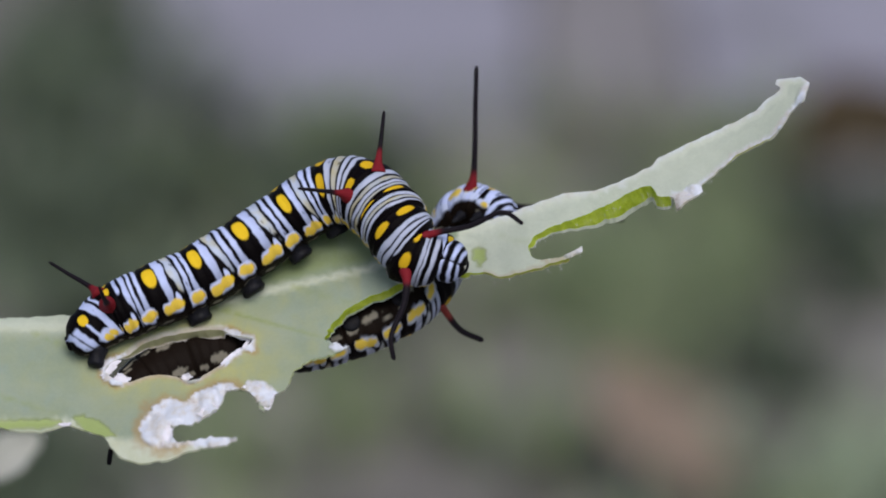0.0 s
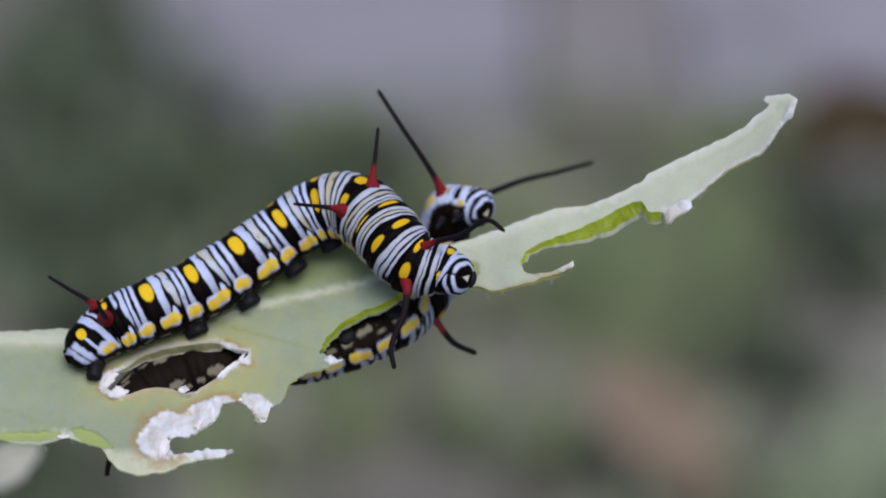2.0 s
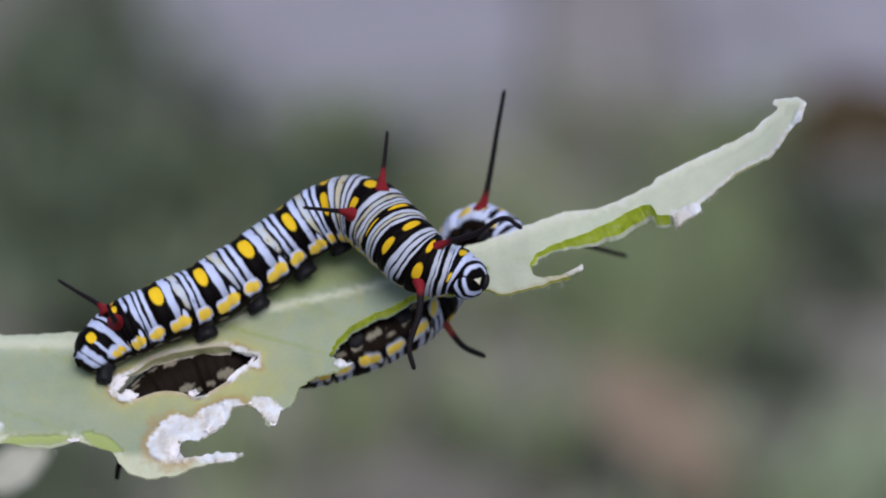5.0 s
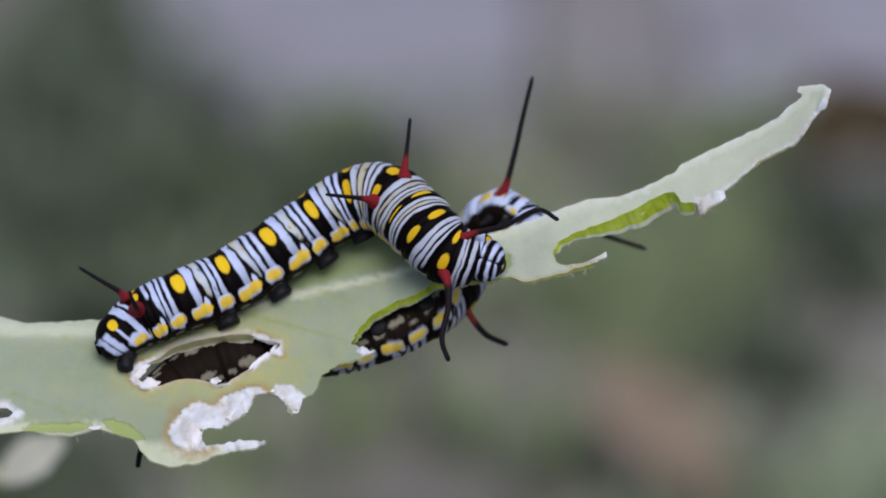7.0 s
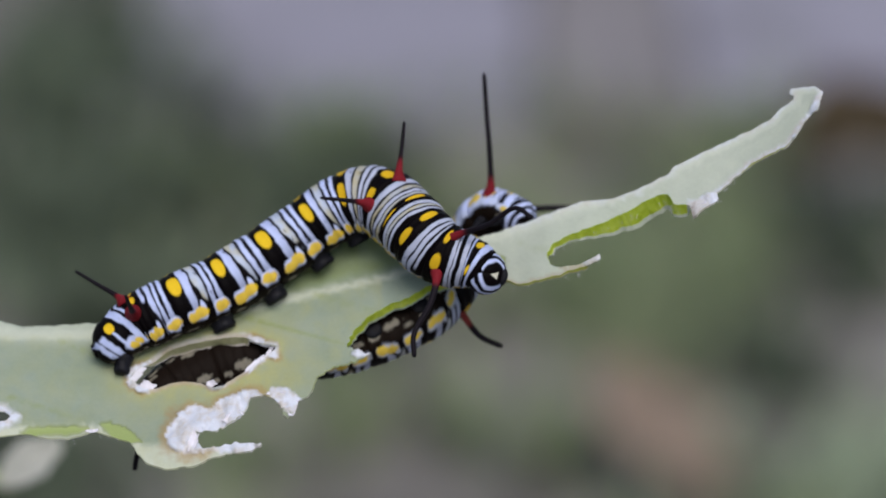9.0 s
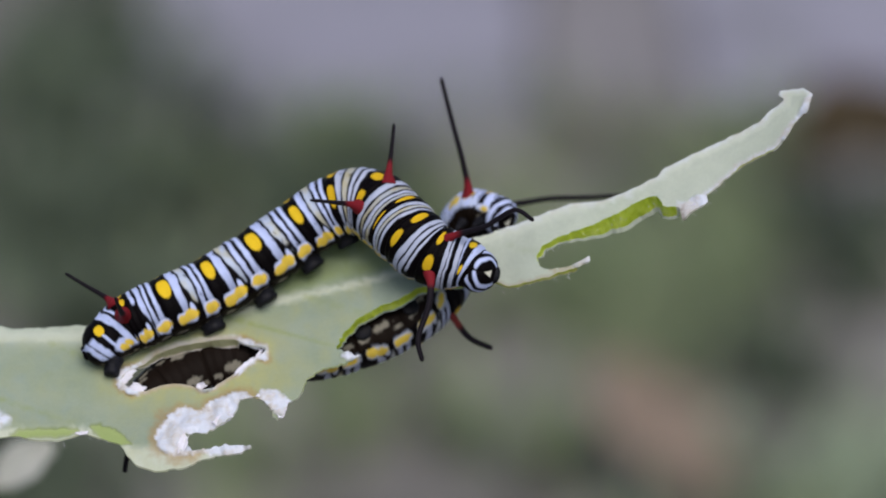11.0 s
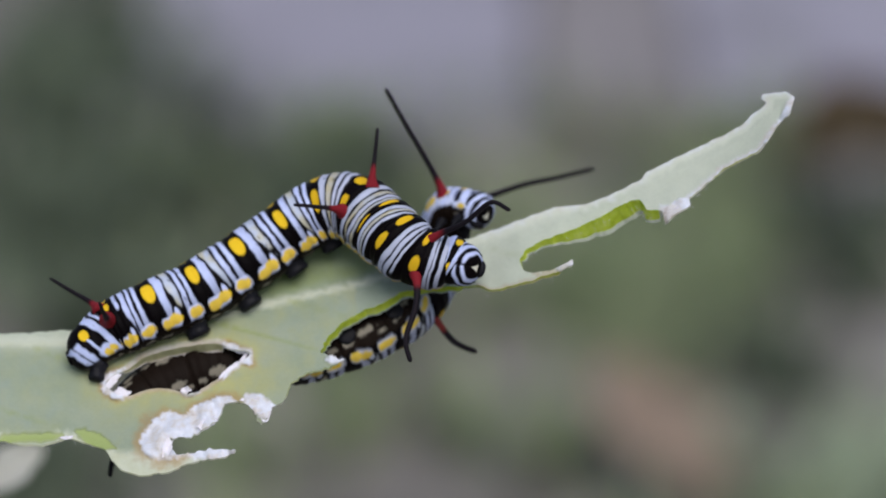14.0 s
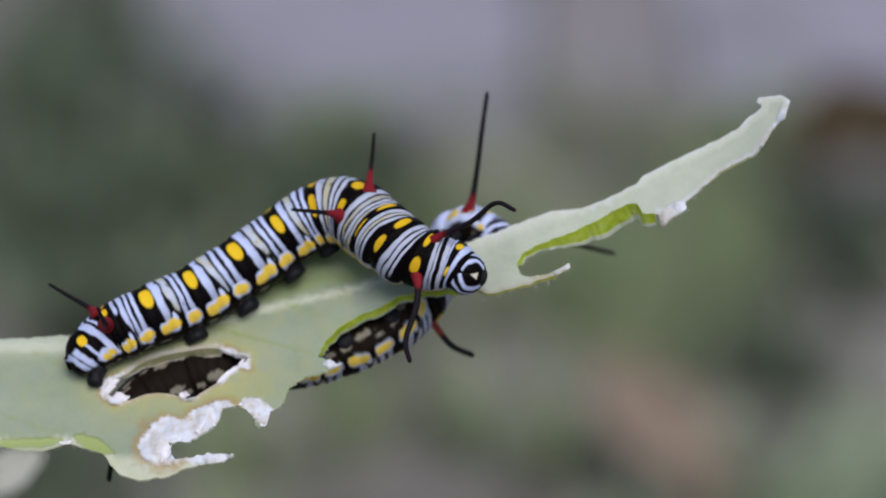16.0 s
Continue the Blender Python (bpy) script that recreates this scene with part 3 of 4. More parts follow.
        if 18.8 < x < 26 and d < 0:
            tan_ring = max(tan_ring, 0.42 * soft_step(0.16 + 0.4 * n - rim_gap[i], 0.0, 0.12))
        yellow = max(math.exp(-hole_gap[i] / 1.7) * 0.85, 0.8 * math.exp(-((x + 17) / 6) ** 2 - ((z + 9.5) / 3.5) ** 2)) * (0.85 + 0.5 * n)
        if x < -6 and d < 0:
            yellow = max(yellow, (0.12 + 0.16 * n) if x < -24 else 0.14 + 0.2 * n)
        rib = 0.8 * soft_step(0.20 + 0.008 * max(0, -x) - abs(d - 0.1), 0.0, 0.22)
        pale = 0.9 * soft_step(1 - math.hypot((x + 20.8) / 5.2, (z + 15.8) / 1.7) + 0.2 * n, 0.1, 0.4)
        rib = max(rib, pale)
        if x < -26:
            rib = max(rib, 0.5 * soft_step(d, -0.5, 0.9))
        if x > 1:
            rib = max(rib, (0.74 if x > 14 else 0.66) + 0.10 * n, soft_step(0.75 + 0.2 * n - rim_gap[i], 0.0, 0.5) * soft_step(d, 0.0, 0.3))
        # far half: greener felt, its olive partly painted in for the body's shade
        vein_shade = 0.5 * soft_step(d, 0.6, 0.8) * soft_step(x, -22, 6) * (1 - soft_step(x, 0.5, 3)) * (0.9 + 0.3 * n)
        for vx, vz, slope, length, strength in VEINS:
            if vx < x < vx + length:
                line = vz + slope * (x - vx)
                vein_shade = max(vein_shade, strength * math.exp(-((z - line) / 0.13) ** 2) * (1 - (x - vx) / length) ** 0.5)
        lens = 0.0
        for cx, cz, rx, rz, turn in CHEWED:
            c, s = math.cos(turn), math.sin(turn)
            a, b = ((x - cx) * c + (z - cz) * s) / rx, (-(x - cx) * s + (z - cz) * c) / rz
            lens = max(lens, soft_step(1 - a * a - abs(b) + 0.2 * n, 0.0, 0.13))
        if x < -23:
            rib = max(rib, 0.95 * soft_step(0.55 + 0.2 * n - rim_gap[i], 0.0, 0.3) if z < -11 else 0.0)
        y = leaf_depth(x, z) - 0.10 * math.exp(-(d / 0.4) ** 2) + 0.12 * vein_shade
        y += 0.22 * lens
        y -= dry * (0.2 + 0.6 * noise.noise((x * 0.8, z * 0.8, 30.0)) + 0.34 * noise.noise((x * 2.1, z * 2.1, 33.0)) + 0.16 * noise.noise((x * 4.6, z * 4.6, 36.0)))
        bare = max(dry, pale, 0.9 * soft_step(x, 18.2, 1.2) * (1 - 0.85 * soft_step(x, 20.6, 0.6) * (1 - soft_step(x, 24.0, 0.6))))
        if x < -22.5 and z < -11:
            bare = max(bare, 0.85)
        if -21 < x < -11 and z < -10.4:
            bare = 1.0
        if 16.7 < x < 19.3 and z < 3.6:
            bare = dry = 1.0
        if x > (3 if d > 0 else 18.4):
            # the skin has dried to a thin white line along the margin
            dry = max(dry, (0.85 if d < 0 else 0.6) * soft_step(0.24 + 0.10 * n - rim_gap[i], 0.0, 0.14) * soft_step(x, 3.5, 1.0))
        if -12 < x < -6.4 and z < -7.5:
            bare = max(bare, 0.55)
        if 3.0 < x < 10.6 and z < -0.9 - 0.16 * (10.2 - x):
            tan_ring = 0.4 * soft_step(0.08 - rim_gap[i], 0.0, 0.06)
            dry *= 0.3 if x > 8.5 else 1.0
        if -23.2 < x < -15.6 and z > -8.8:
            dry = max(dry, 0.5 * soft_step(0.34 + 0.1 * n - hole_gap[i], 0.0, 0.24))
        v = bm.verts.new(out(x, y, z))
        for k, value in (("dry", dry), ("chew", lens), ("yellow", min(max(yellow, 0), 1)), ("rib", rib), ("vein_shade", vein_shade), ("tan", tan_ring), ("edge_dry", bare)):
            v[layers[k]] = value
        top.append(v)
    for t in tris:
        bm.faces.new([top[k] for k in t])
    bmesh.ops.recalc_face_normals(bm, faces=bm.faces)
    bm.normal_update()
    if sum(f.normal.y for f in bm.faces) > 0:
        bmesh.ops.reverse_faces(bm, faces=bm.faces)
    bm.normal_update()
    bm.verts.ensure_lookup_table()
    bm.verts.index_update()
    faces = bm.faces[:]
    border = [e for e in bm.edges if len(e.link_faces) == 1]
    # the flesh is thick near the midrib and thin and papery where it is dry
    under = {}
    rim_verts = {v for e in border for v in e.verts}
    ring = {v: [] for v in rim_verts}
    for e in border:
        a, b = e.verts
        ring[a].append(b)
        ring[b].append(a)
    outward = {}
    for v in rim_verts:
        way = Vector((0, 0, 0))
        for e in v.link_edges:
            way += (v.co - e.other_vert(v).co).normalized()
        way.y = 0
        outward[v] = way.normalized() if way.length > 1e-9 else way
    for _ in range(14):
        outward = {v: (outward[v] + 0.7 * sum((outward[o] for o in ring[v]), Vector((0, 0, 0)))).normalized() for v in rim_verts}
    for v in [w for w in bm.verts if w.link_faces]:
        x, z = v.co.x / MM, v.co.z / MM
        thick = 0.30 + 0.06 * noise.noise((x * 0.8, z * 0.8, 44.0)) + (0.08 if x > 4 else 0.04) * noise.noise((x * 1.7, z * 1.7, 47.0))
        thick += 0.85 * math.exp(-((x - 13.0) / 4.0) ** 2) * (1 if z < 5 else 0.3)
        thick += 0.22 * math.exp(-((x + 5) / 5) ** 2) + 0.55 * math.exp(-((x + 18.5) / 4.0) ** 4) * soft_step(z, -8.2, 0.8)
        if x < -23 and z < -11:
            thick -= 0.16
        if -12.5 < x < -6.4 and z < -7.5:
            thick -= 0.22
        thick *= 1.15 if 20.8 < x < 24.2 else 0.45 if x > 18.5 else 0.4 if x > 2 and z < -0.3 else 1
        thick *= 1 - 0.8 * max(v[layers["dry"]], v[layers["edge_dry"]])
        low = v.co - v.normal * max(thick, 0.09) * MM
        if v in rim_verts:
            # chewed on the slant: the lower skin stands out further
            low += outward[v] * 0.55 * thick * soft_step(-outward[v].z, 0.0, 0.5) * MM
        w = bm.verts.new(low)
        for k in layers.values():
            w[k] = v[k]
        under[v] = w
    for f in faces:
        f.smooth = True
        g = bm.faces.new([under[v] for v in reversed(f.verts)])
        g.smooth = True
    middle = {}
    for e in border:
        f = e.link_faces[0]
        a, b = e.verts
        loop = [l for l in f.loops if l.edge == e][0]
        a, b = loop.vert, loop.link_loop_next.vert
        # green flesh above, a pale felted lip below
        lip = []
        for v in (a, b):
            if v not in middle:
                middle[v] = bm.verts.new(v.co.lerp(under[v].co, 0.78 + 0.08 * noise.noise(v.co * 900)))
                for k in layers.values():
                    middle[v][k] = v[k]
            lip.append(middle[v])
        flesh = bm.faces.new((b, a, lip[0], lip[1]))
        flesh.material_index = 1
        below = bm.faces.new((lip[1], lip[0], under[a], under[b]))
        for face in (flesh, below):
            face.smooth = True
            for side_edge in face.edges:
                if len(side_edge.link_faces) > 1 and not ({a, lip[0], under[a]} >= set(side_edge.verts) or {b, lip[1], under[b]} >= set(side_edge.verts)):
                    side_edge.smooth = False
    return part("leaf_blade", bm, [LEAF, FLESH], plant, "thick pale green felted leaf, half eaten, with torn papery margins")


def build_flake(leaf, at, wide, tall, tilt, curl, seed):
    """A curled scrap of dead leaf skin on the torn rim."""
    x, z = at
    bm = bmesh.new()
    rings, around = 6, 36
    c, s = math.cos(tilt), math.sin(tilt)

    def place(a, b):
        u, w = a * wide * c - b * tall * s, a * wide * s + b * tall * c
        y = leaf_depth(x + u, z + w) - 0.10 - curl * (0.5 * a * a + 0.5 * max(0.0, b) ** 2) - 0.10 * math.sin(3.1 * a + seed)
        return bm.verts.new(out(x + u, y, z + w))

    grid = []
    for k in range(1, rings + 1):
        row = []
        for i in range(around):
            th = 2 * math.pi * i / around
            edge = max(0.55, 0.95 + 0.36 * noise.noise((math.cos(th) * 1.3, math.sin(th) * 1.3, seed)) + 0.42 * noise.noise((math.cos(th) * 4.0, math.sin(th) * 4.0, seed + 9)))
            r = k / rings * (1 + (edge - 1) * (k / rings) ** 2)
            row.append(place(r * math.cos(th), r * math.sin(th)))
        grid.append(row)
    hub = place(0, 0)
    for i in range(around):
        bm.faces.new((hub, grid[0][i], grid[0][(i + 1) % around]))
    for p, q in zip(grid, grid[1:]):
        for k in range(around):
            bm.faces.new((p[k], q[k], q[(k + 1) % around], p[(k + 1) % around]))
    # a second skin close behind the first, joined at the rim
    depth = Vector((0, 0.00006, 0))
    back = {v: bm.verts.new(v.co + depth) for v in bm.verts[:]}
    for f in bm.faces[:]:
        bm.faces.new([back[v] for v in reversed(f.verts)])
    rim = grid[-1]
    for i in range(around):
        p, q = rim[i], rim[(i + 1) % around]
        bm.faces.new((q, p, back[p], back[q]))
    bmesh.ops.recalc_face_normals(bm, faces=bm.faces)
    for f in bm.faces:
        f.smooth = True
    part("dry_flake", bm, PAPER, leaf, "white papery scrap of dead leaf skin")


def build_hairs(leaf):
    """Fine pale fibres that stick out of the chewed margin."""
    rng = random.Random(8)
    verts, faces = [], []
    for line, count in ((EDGE_TIP[4:21], 80), (EDGE_BASE[5:11], 14), (EDGE_TIP[27:], 8)):
        pts = np.array(line)
        for _ in range(count):
            k = rng.randrange(len(pts) - 1)
            x, z = pts[k] + (pts[k + 1] - pts[k]) * rng.random()
            root = out(x, leaf_depth(x, z) + 0.2, z - 0.05 - (0.6 * rng.random() if 3 < x < 17 else 0.0))
            way = Vector((rng.gauss(0, 0.6), rng.gauss(0, 0.3), -1)).normalized() * rng.uniform(0.1, 0.42) * MM
            bend = Vector((rng.gauss(0, 1), 0, rng.gauss(0, 1))) * 0.00012
            side = Vector((0.000008, 0, 0.000004))
            n = len(verts)
            verts += [root - side, root + side, root + way * 0.5 + bend + side, root + way * 0.5 + bend - side, root + way]
            faces += [(n, n + 1, n + 2, n + 3), (n + 3, n + 2, n + 4)]
    me = bpy.data.meshes.new("leaf_hairs")
    me.from_pydata(verts, [], faces)
    me.materials.append(PAPER)
    ob = new("leaf_hairs", me)
    ob.parent = leaf
    tagged(ob, "fine white hairs on the chewed leaf margin", kind="stuff")


FLAKES = [((-24.25, -9.21), 0.95, 0.40, 0.8, 0.35, 1.0), ((-23.42, -10.12), 0.62, 0.36, -0.2, 0.3, 2.0), ((-15, -6.92), 1.0, 0.16, -0.40, 0.2, 3.0), ((-14.33, -7.54), 0.55, 0.14, 0.9, 0.2, 4.0), ((-15.5, -8.5), 1.15, 0.16, 0.70, 0.2, 5.0),
          ((-18.67, -9.96), 0.42, 0.26, 0.3, 0.5, 6.0), ((-27.58, -13.42), 0.5, 0.16, 0.1, 0.2, 7.0), ((-12.67, -11.79), 0.75, 0.30, 1.1, 0.4, 8.0), ((-20.12, -14.21), 0.36, 0.9, -0.3, 0.5, 9.0), ((-17.04, -12.38), 0.9, 0.36, 0.5, 0.4, 10.0),
          ((-13.71, -10.75), 0.95, 0.20, -0.1, 0.3, 13.0), ((18.0, 3.2), 0.7, 0.22, 0.65, 0.12, 14.0)]

VEINS = [(*(-17.46, -4.67), -0.275, 9.2, 0.6), (*(-35.17, -10.38), -0.33, 7.5, 0.4), (*(-30.17, -6.62), -0.42, 6.0, 0.3), (*(-11, -3.29), -0.30, 5.0, 0.3), (*(-23.5, -6), -0.16, 7.0, 0.35), (*(4, 0.38), -0.20, 3.0, 0.25)]
CHEWED = [(*(2.71, -1.12), 0.55, 0.75, 0.0), (*(-25.45, -13.62), 1.7, 0.52, -0.42), (*(-30.6, -13.42), 2.9, 0.42, 0.04)]
DRY_PATCHES = [(*(-24, -9.46), 1.1, 1.0, 0.0), (*(-14.75, -7.29), 1.15, 0.55, -0.6), (*(-19.92, -13.46), 2.3, 1.7, 0.3), (*(-17.17, -11.96), 2.3, 1.15, 0.5),
               (*(-12.92, -11.29), 1.7, 0.8, -0.6), (*(-7.42, -7.67), 0.9, 0.4, 0.0), (*(-16.42, -14.62), 2.4, 0.55, 0.1), (*(26.3, 10.3), 0.42, 1.7, -0.4), (*(25.0, 8.2), 0.25, 1.0, -0.6), (*(20.2, 4.95), 0.9, 0.14, 0.85), (*(18.1, 3.1), 1.25, 0.8, 0.5), (*(9.83, -0.79), 0.9, 0.5, 0.3), (*(-18.29, -9.88), 0.7, 0.5, 0.3)]


def build_plant():
    plant = new("milkweed_plant")
    tagged(plant, "pale green milkweed plant with a half-eaten felted leaf", "plant")
    leaf = build_leaf(plant)
    for at, wide, tall, tilt, curl, seed in FLAKES:
        build_flake(leaf, at, wide, tall, tilt, curl, seed)
    build_hairs(leaf)
    # petiole and stem, down to the soil
    bm = bmesh.new()
    a, b = Vector(out(-50.5, 2.0, -6.8)), Vector(out(-64, 9, -14))
    line = [Vector(p) for p in smooth_line([tuple(out(-46, 1.0, -6.5)), tuple(a), tuple(b)], 6)]
    tube(bm, line, [0.0016] * len(line), 12)
    part("petiole", bm, STEM, plant)
    bm = bmesh.new()
    back = TWIG.inverted()
    foot = back @ Vector((-0.085, 0.06, -0.03))
    top = back @ (TWIG @ b + Vector((-0.002, 0.002, 0.03)))
    line = [Vector(p) for p in smooth_line([tuple(foot), tuple(foot.lerp(b, 0.5) + Vector((0.006, 0.01, 0))), tuple(b), tuple(top)], 10)]
    tube(bm, line, [0.0042 - 0.0018 * k / (len(line) - 1) for k in range(len(line))], 14)
    part("stem", bm, STEM, plant)
    # a withered leaf of the same plant, well behind
    tip = out(*(-31.6, 66, -16.0))
    w = curled_leaf("withered_leaf", Matrix.Translation(tip) @ pose(0, 0, 0, 60, -35, 10), 0.0070, 0.0021, 0.5, PALE, "", "", 4.0, parent=plant)
    tagged(w, "pale withered curled leaf")
    bm = bmesh.new()
    line = [Vector(p) for p in smooth_line([tuple(tip + Vector((-0.003, 0, -0.001))), tuple(tip + Vector((-0.03, 0.0, -0.01))), tuple(foot.lerp(b, 0.72))], 8)]
    tube(bm, line, [0.0009] * len(line), 8)
    part("leaf_stalk", bm, STEM, plant)
    return plant


# ---- the two caterpillars ----
def build_upper(thing):
    cat = Caterpillar(thing,
        [(-25.88, -2.4, -6.75), (-24.08, -1.9, -5.5), (-21.54, -1.6, -4.33), (-18.12, -0.75, -2.92), (-14.58, -0.1, -0.83), (-11.25, 0.4, 1.54), (-8.42, 0.2, 3.33),
         (-5.96, -0.7, 3.54), (-4.05, -2.2, 2.0), (-3.0, -3.4, 0.8), (-1.62, -4, -0.45), (0.55, -4.3, -1.24), (1.55, -4.6, -1.92)],
        [1.8, 2.25, 2.42, 2.5, 2.52, 2.46, 2.5, 2.6, 2.6, 2.5, 2.35, 1.9, 1.5],
        [(-0.7, -0.4, 0.6), (-0.5, -0.42, 0.75), (-0.4, -0.36, 0.84), (-0.42, -0.36, 0.84), (-0.45, -0.36, 0.82), (-0.4, -0.45, 0.8), (-0.2, -0.6, 0.77),
         (-0.05, -0.82, 0.55), (0.1, -0.97, 0.15), (0.08, -1.0, 0.1), (0.08, -0.98, 0.1), (0.12, -0.95, 0.25), (0.2, -0.85, 0.5)], 1.0)
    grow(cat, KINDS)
    cat.head(12, (0.50, -0.85, -0.13), 1.52, crown=(-0.87, -0.4, 0.22))
    # rear pair
    cat.tentacle(1, [out(*(-24.42, -3.6, -4.75)), out(*(-24.5, -5.0, -4.62)), out(*(-24.75, -6.8, -4.15)), out(*(-25.08, -8.2, -3.35))], 0.34, 0.3, 0.42, tone=(0.14, 0.01, 0.014), flare=1.2)
    cat.tentacle(1, [out(*(-25.08, -3, -3.92)), out(*(-25.83, -2.4, -3.29)), out(*(-27.25, -1.8, -2.46)), out(*(-28.75, -1.2, -1.54))], 0.26, 0.45, 0.28)
    # middle pair
    cat.tentacle(7, [out(*(-4.71, -2.5, 4.96)), out(*(-4.67, -2.3, 5.79)), out(*(-4.46, -1.9, 7.46)), out(*(-4.25, -1.5, 9.5))], 0.24, 0.55, 0.52, flare=1.7)
    cat.tentacle(7, [out(*(-6.75, -2.9, 3.29)), out(*(-7.54, -3.8, 3.5)), out(*(-8.92, -5, 3.67)), out(*(-10.54, -5.6, 3.83))], 0.24, 0.5, 0.44, flare=1.8)
    # front pair
    right = cat.tentacle(10, [out(*(-1.29, -5.3, 0.54)), out(*(-0.04, -6.1, 1.08)), out(*(2.04, -7.3, 1.67)), out(*(4.08, -8.5, 2.79)), out(*(5.46, -9.3, 2))], 0.26, 0.6, 0.27, flare=0.9)
    left = cat.tentacle(10, [out(*(-2.12, -5.6, -1.75)), out(*(-2.04, -6.3, -2.71)), out(*(-2.25, -6.9, -4.33)), out(*(-3.04, -7.4, -6.62)), out(*(-2.75, -7.6, -8.33))], 0.32, 0.55, 0.27, flare=0.5)
    cat.feelers = (right, left)
    for i in (3, 4, 5, 6):
        for th in (-152, 152):
            cat.leg(i, -0.2, th, 1.0, 0.95)
    for th in (-140, 140):
        cat.leg(0, -0.05, th, 1.35, 0.62, reach=Vector((-0.15, -0.35, -1)))
    for i in (9, 10, 11):
        for th in (-150, 150):
            cat.leg(i, 0.0, th, 1.0, 0.26, "true_leg")
    return cat


def build_lower(thing):
    cat = Caterpillar(thing,
        [(-23.71, -2, -11.83), (-21.42, -0.8, -10.21), (-18.29, 0, -8.71), (-14.75, 0.3, -7.88), (-11, 0.6, -7.38), (-7.33, 1, -6.58), (-3.92, 1.4, -5.25),
         (-1.67, 2.8, -3.75), (-0.17, 5.6, -1.46), (0.33, 7.6, 0.71), (1.17, 5.6, 2.79), (2.42, 4.6, 2.92), (3.33, 4.2, 2.71)],
        [1.5, 2.1, 2.3, 2.4, 2.4, 2.35, 2.2, 2.15, 2.1, 1.95, 1.70, 1.52, 1.40],
        [(0, 0.9, -0.35), (0, 0.9, -0.35), (0.1, 0.9, -0.4), (0.2, 0.88, -0.45), (0.25, 0.82, -0.55), (0.3, 0.78, -0.6), (0.4, 0.74, -0.55),
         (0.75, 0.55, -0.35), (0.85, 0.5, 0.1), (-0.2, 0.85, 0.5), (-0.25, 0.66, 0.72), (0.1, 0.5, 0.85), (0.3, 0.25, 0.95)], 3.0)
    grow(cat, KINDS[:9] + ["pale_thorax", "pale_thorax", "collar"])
    cat.head(12, (0.60, -0.68, -0.42), 1.45)
    cat.tentacle(1, [out(*(-22.67, 0.5, -11.83)), out(*(-23.42, 0.6, -13.71)), out(*(-24.17, 0.6, -15.21)), out(*(-24.38, 0.6, -16.38))], 0.3, 0.6, 0.25)
    cat.tentacle(7, [out(*(-0.58, 2.2, -3.96)), out(*(0, 2.4, -4.79)), out(*(1.29, 3, -6.46)), out(*(3, 3.6, -7.29))], 0.29, 0.7, 0.5, tone=(0.17, 0.03, 0.026), flare=0.35)
    near = cat.tentacle(10, [out(*(1, 4.6, 3.71)), out(*(0.79, 4.2, 4.96)), out(*(0.04, 4, 7.12)), out(*(-0.95, 4, 9.65)), out(*(-2.05, 4, 12.58))], 0.27, 0.6, 0.29)
    far = cat.tentacle(10, [out(*(2.25, 7, 3.38)), out(*(4, 8, 3.58)), out(*(6.92, 9, 4.29)), out(*(9.42, 10, 4.58)), out(*(12.33, 11, 5))], 0.28, 0.6, 0.24)
    cat.feelers = (near, far)
    for i in (3, 4, 5, 6):
        for th in (-150, 150):
            cat.leg(i, 0.2, th, 0.45, 0.7)
    for i in (9, 10, 11):
        for th in (-145, 145):
            cat.leg(i, 0.2, th, 1.5, 0.4, "true_leg")
    return cat


build_ground()
build_slab(-0.178, 0.050, 1.60, 2.3, 1.0, CONCRETE)
build_slab(0.056, 0.136, 1.62, 2.3, 5.0, STAINED)
build_slab(0.142, 0.62, 1.64, 2.3, 9.0, CONCRETE)


def clumps(seed, count, x0, x1, y0, y1, spread, blades):
    rng = random.Random(seed)
    return [(rng.uniform(x0, x1), rng.uniform(y0, y1), spread, spread * 1.6, int(blades * rng.uniform(0.5, 1.5))) for _ in range(count)]


build_grass("grass", "short green lawn grass growing out of the soil",
            [(0.0, 1.50, 0.07, 0.05, 160), (0.09, 1.34, 0.03, 0.06, 280), (-0.13, 1.35, 0.05, 0.1, 60),
             (0.0, 1.62, 0.1, 0.02, 120), (0.75, 1.2, 0.28, 0.35, 1500), (-0.8, 1.0, 0.28, 0.35, 1500), (0.2, 2.75, 0.7, 0.18, 1500)]
            + clumps(2, 24, -0.17, 0.17, 1.25, 1.6, 0.008, 40) + clumps(12, 14, -0.12, 0.16, 1.02, 1.25, 0.008, 30), GRASS, 0.042, 0.0024, 5)
build_grass("ground_cover", "pale green low ground cover on the soil", [(0.180, 1.11, 0.03, 0.045, 280), (0.155, 1.02, 0.02, 0.03, 120), (-0.178, 1.37, 0.018, 0.02, 50)], COVER, 0.022, 0.005, 3)
build_grass("low_foliage", "dark green low foliage beside the paving",
            [(-0.8, 1.7, 0.2, 0.35, 700), (-0.205, 1.68, 0.03, 0.10, 330), (-0.172, 1.46, 0.03, 0.07, 380), (-0.14, 1.62, 0.02, 0.03, 110),
             (0.205, 1.40, 0.02, 0.05, 44), (-0.165, 1.06, 0.025, 0.05, 170)]
            + clumps(4, 16, -0.19, -0.02, 1.25, 1.58, 0.009, 28) + clumps(9, 8, 0.0, 0.2, 1.02, 1.5, 0.009, 12), SHRUB, 0.05, 0.005, 7)
curled_leaf("dead_leaf", pose(0.088, 1.10, 0.012, 14, 6, -72), 0.125, 0.020, 0.35, DRY_LEAF, "pinkish tan dead leaf curled on the soil", "leaf", 2.0)
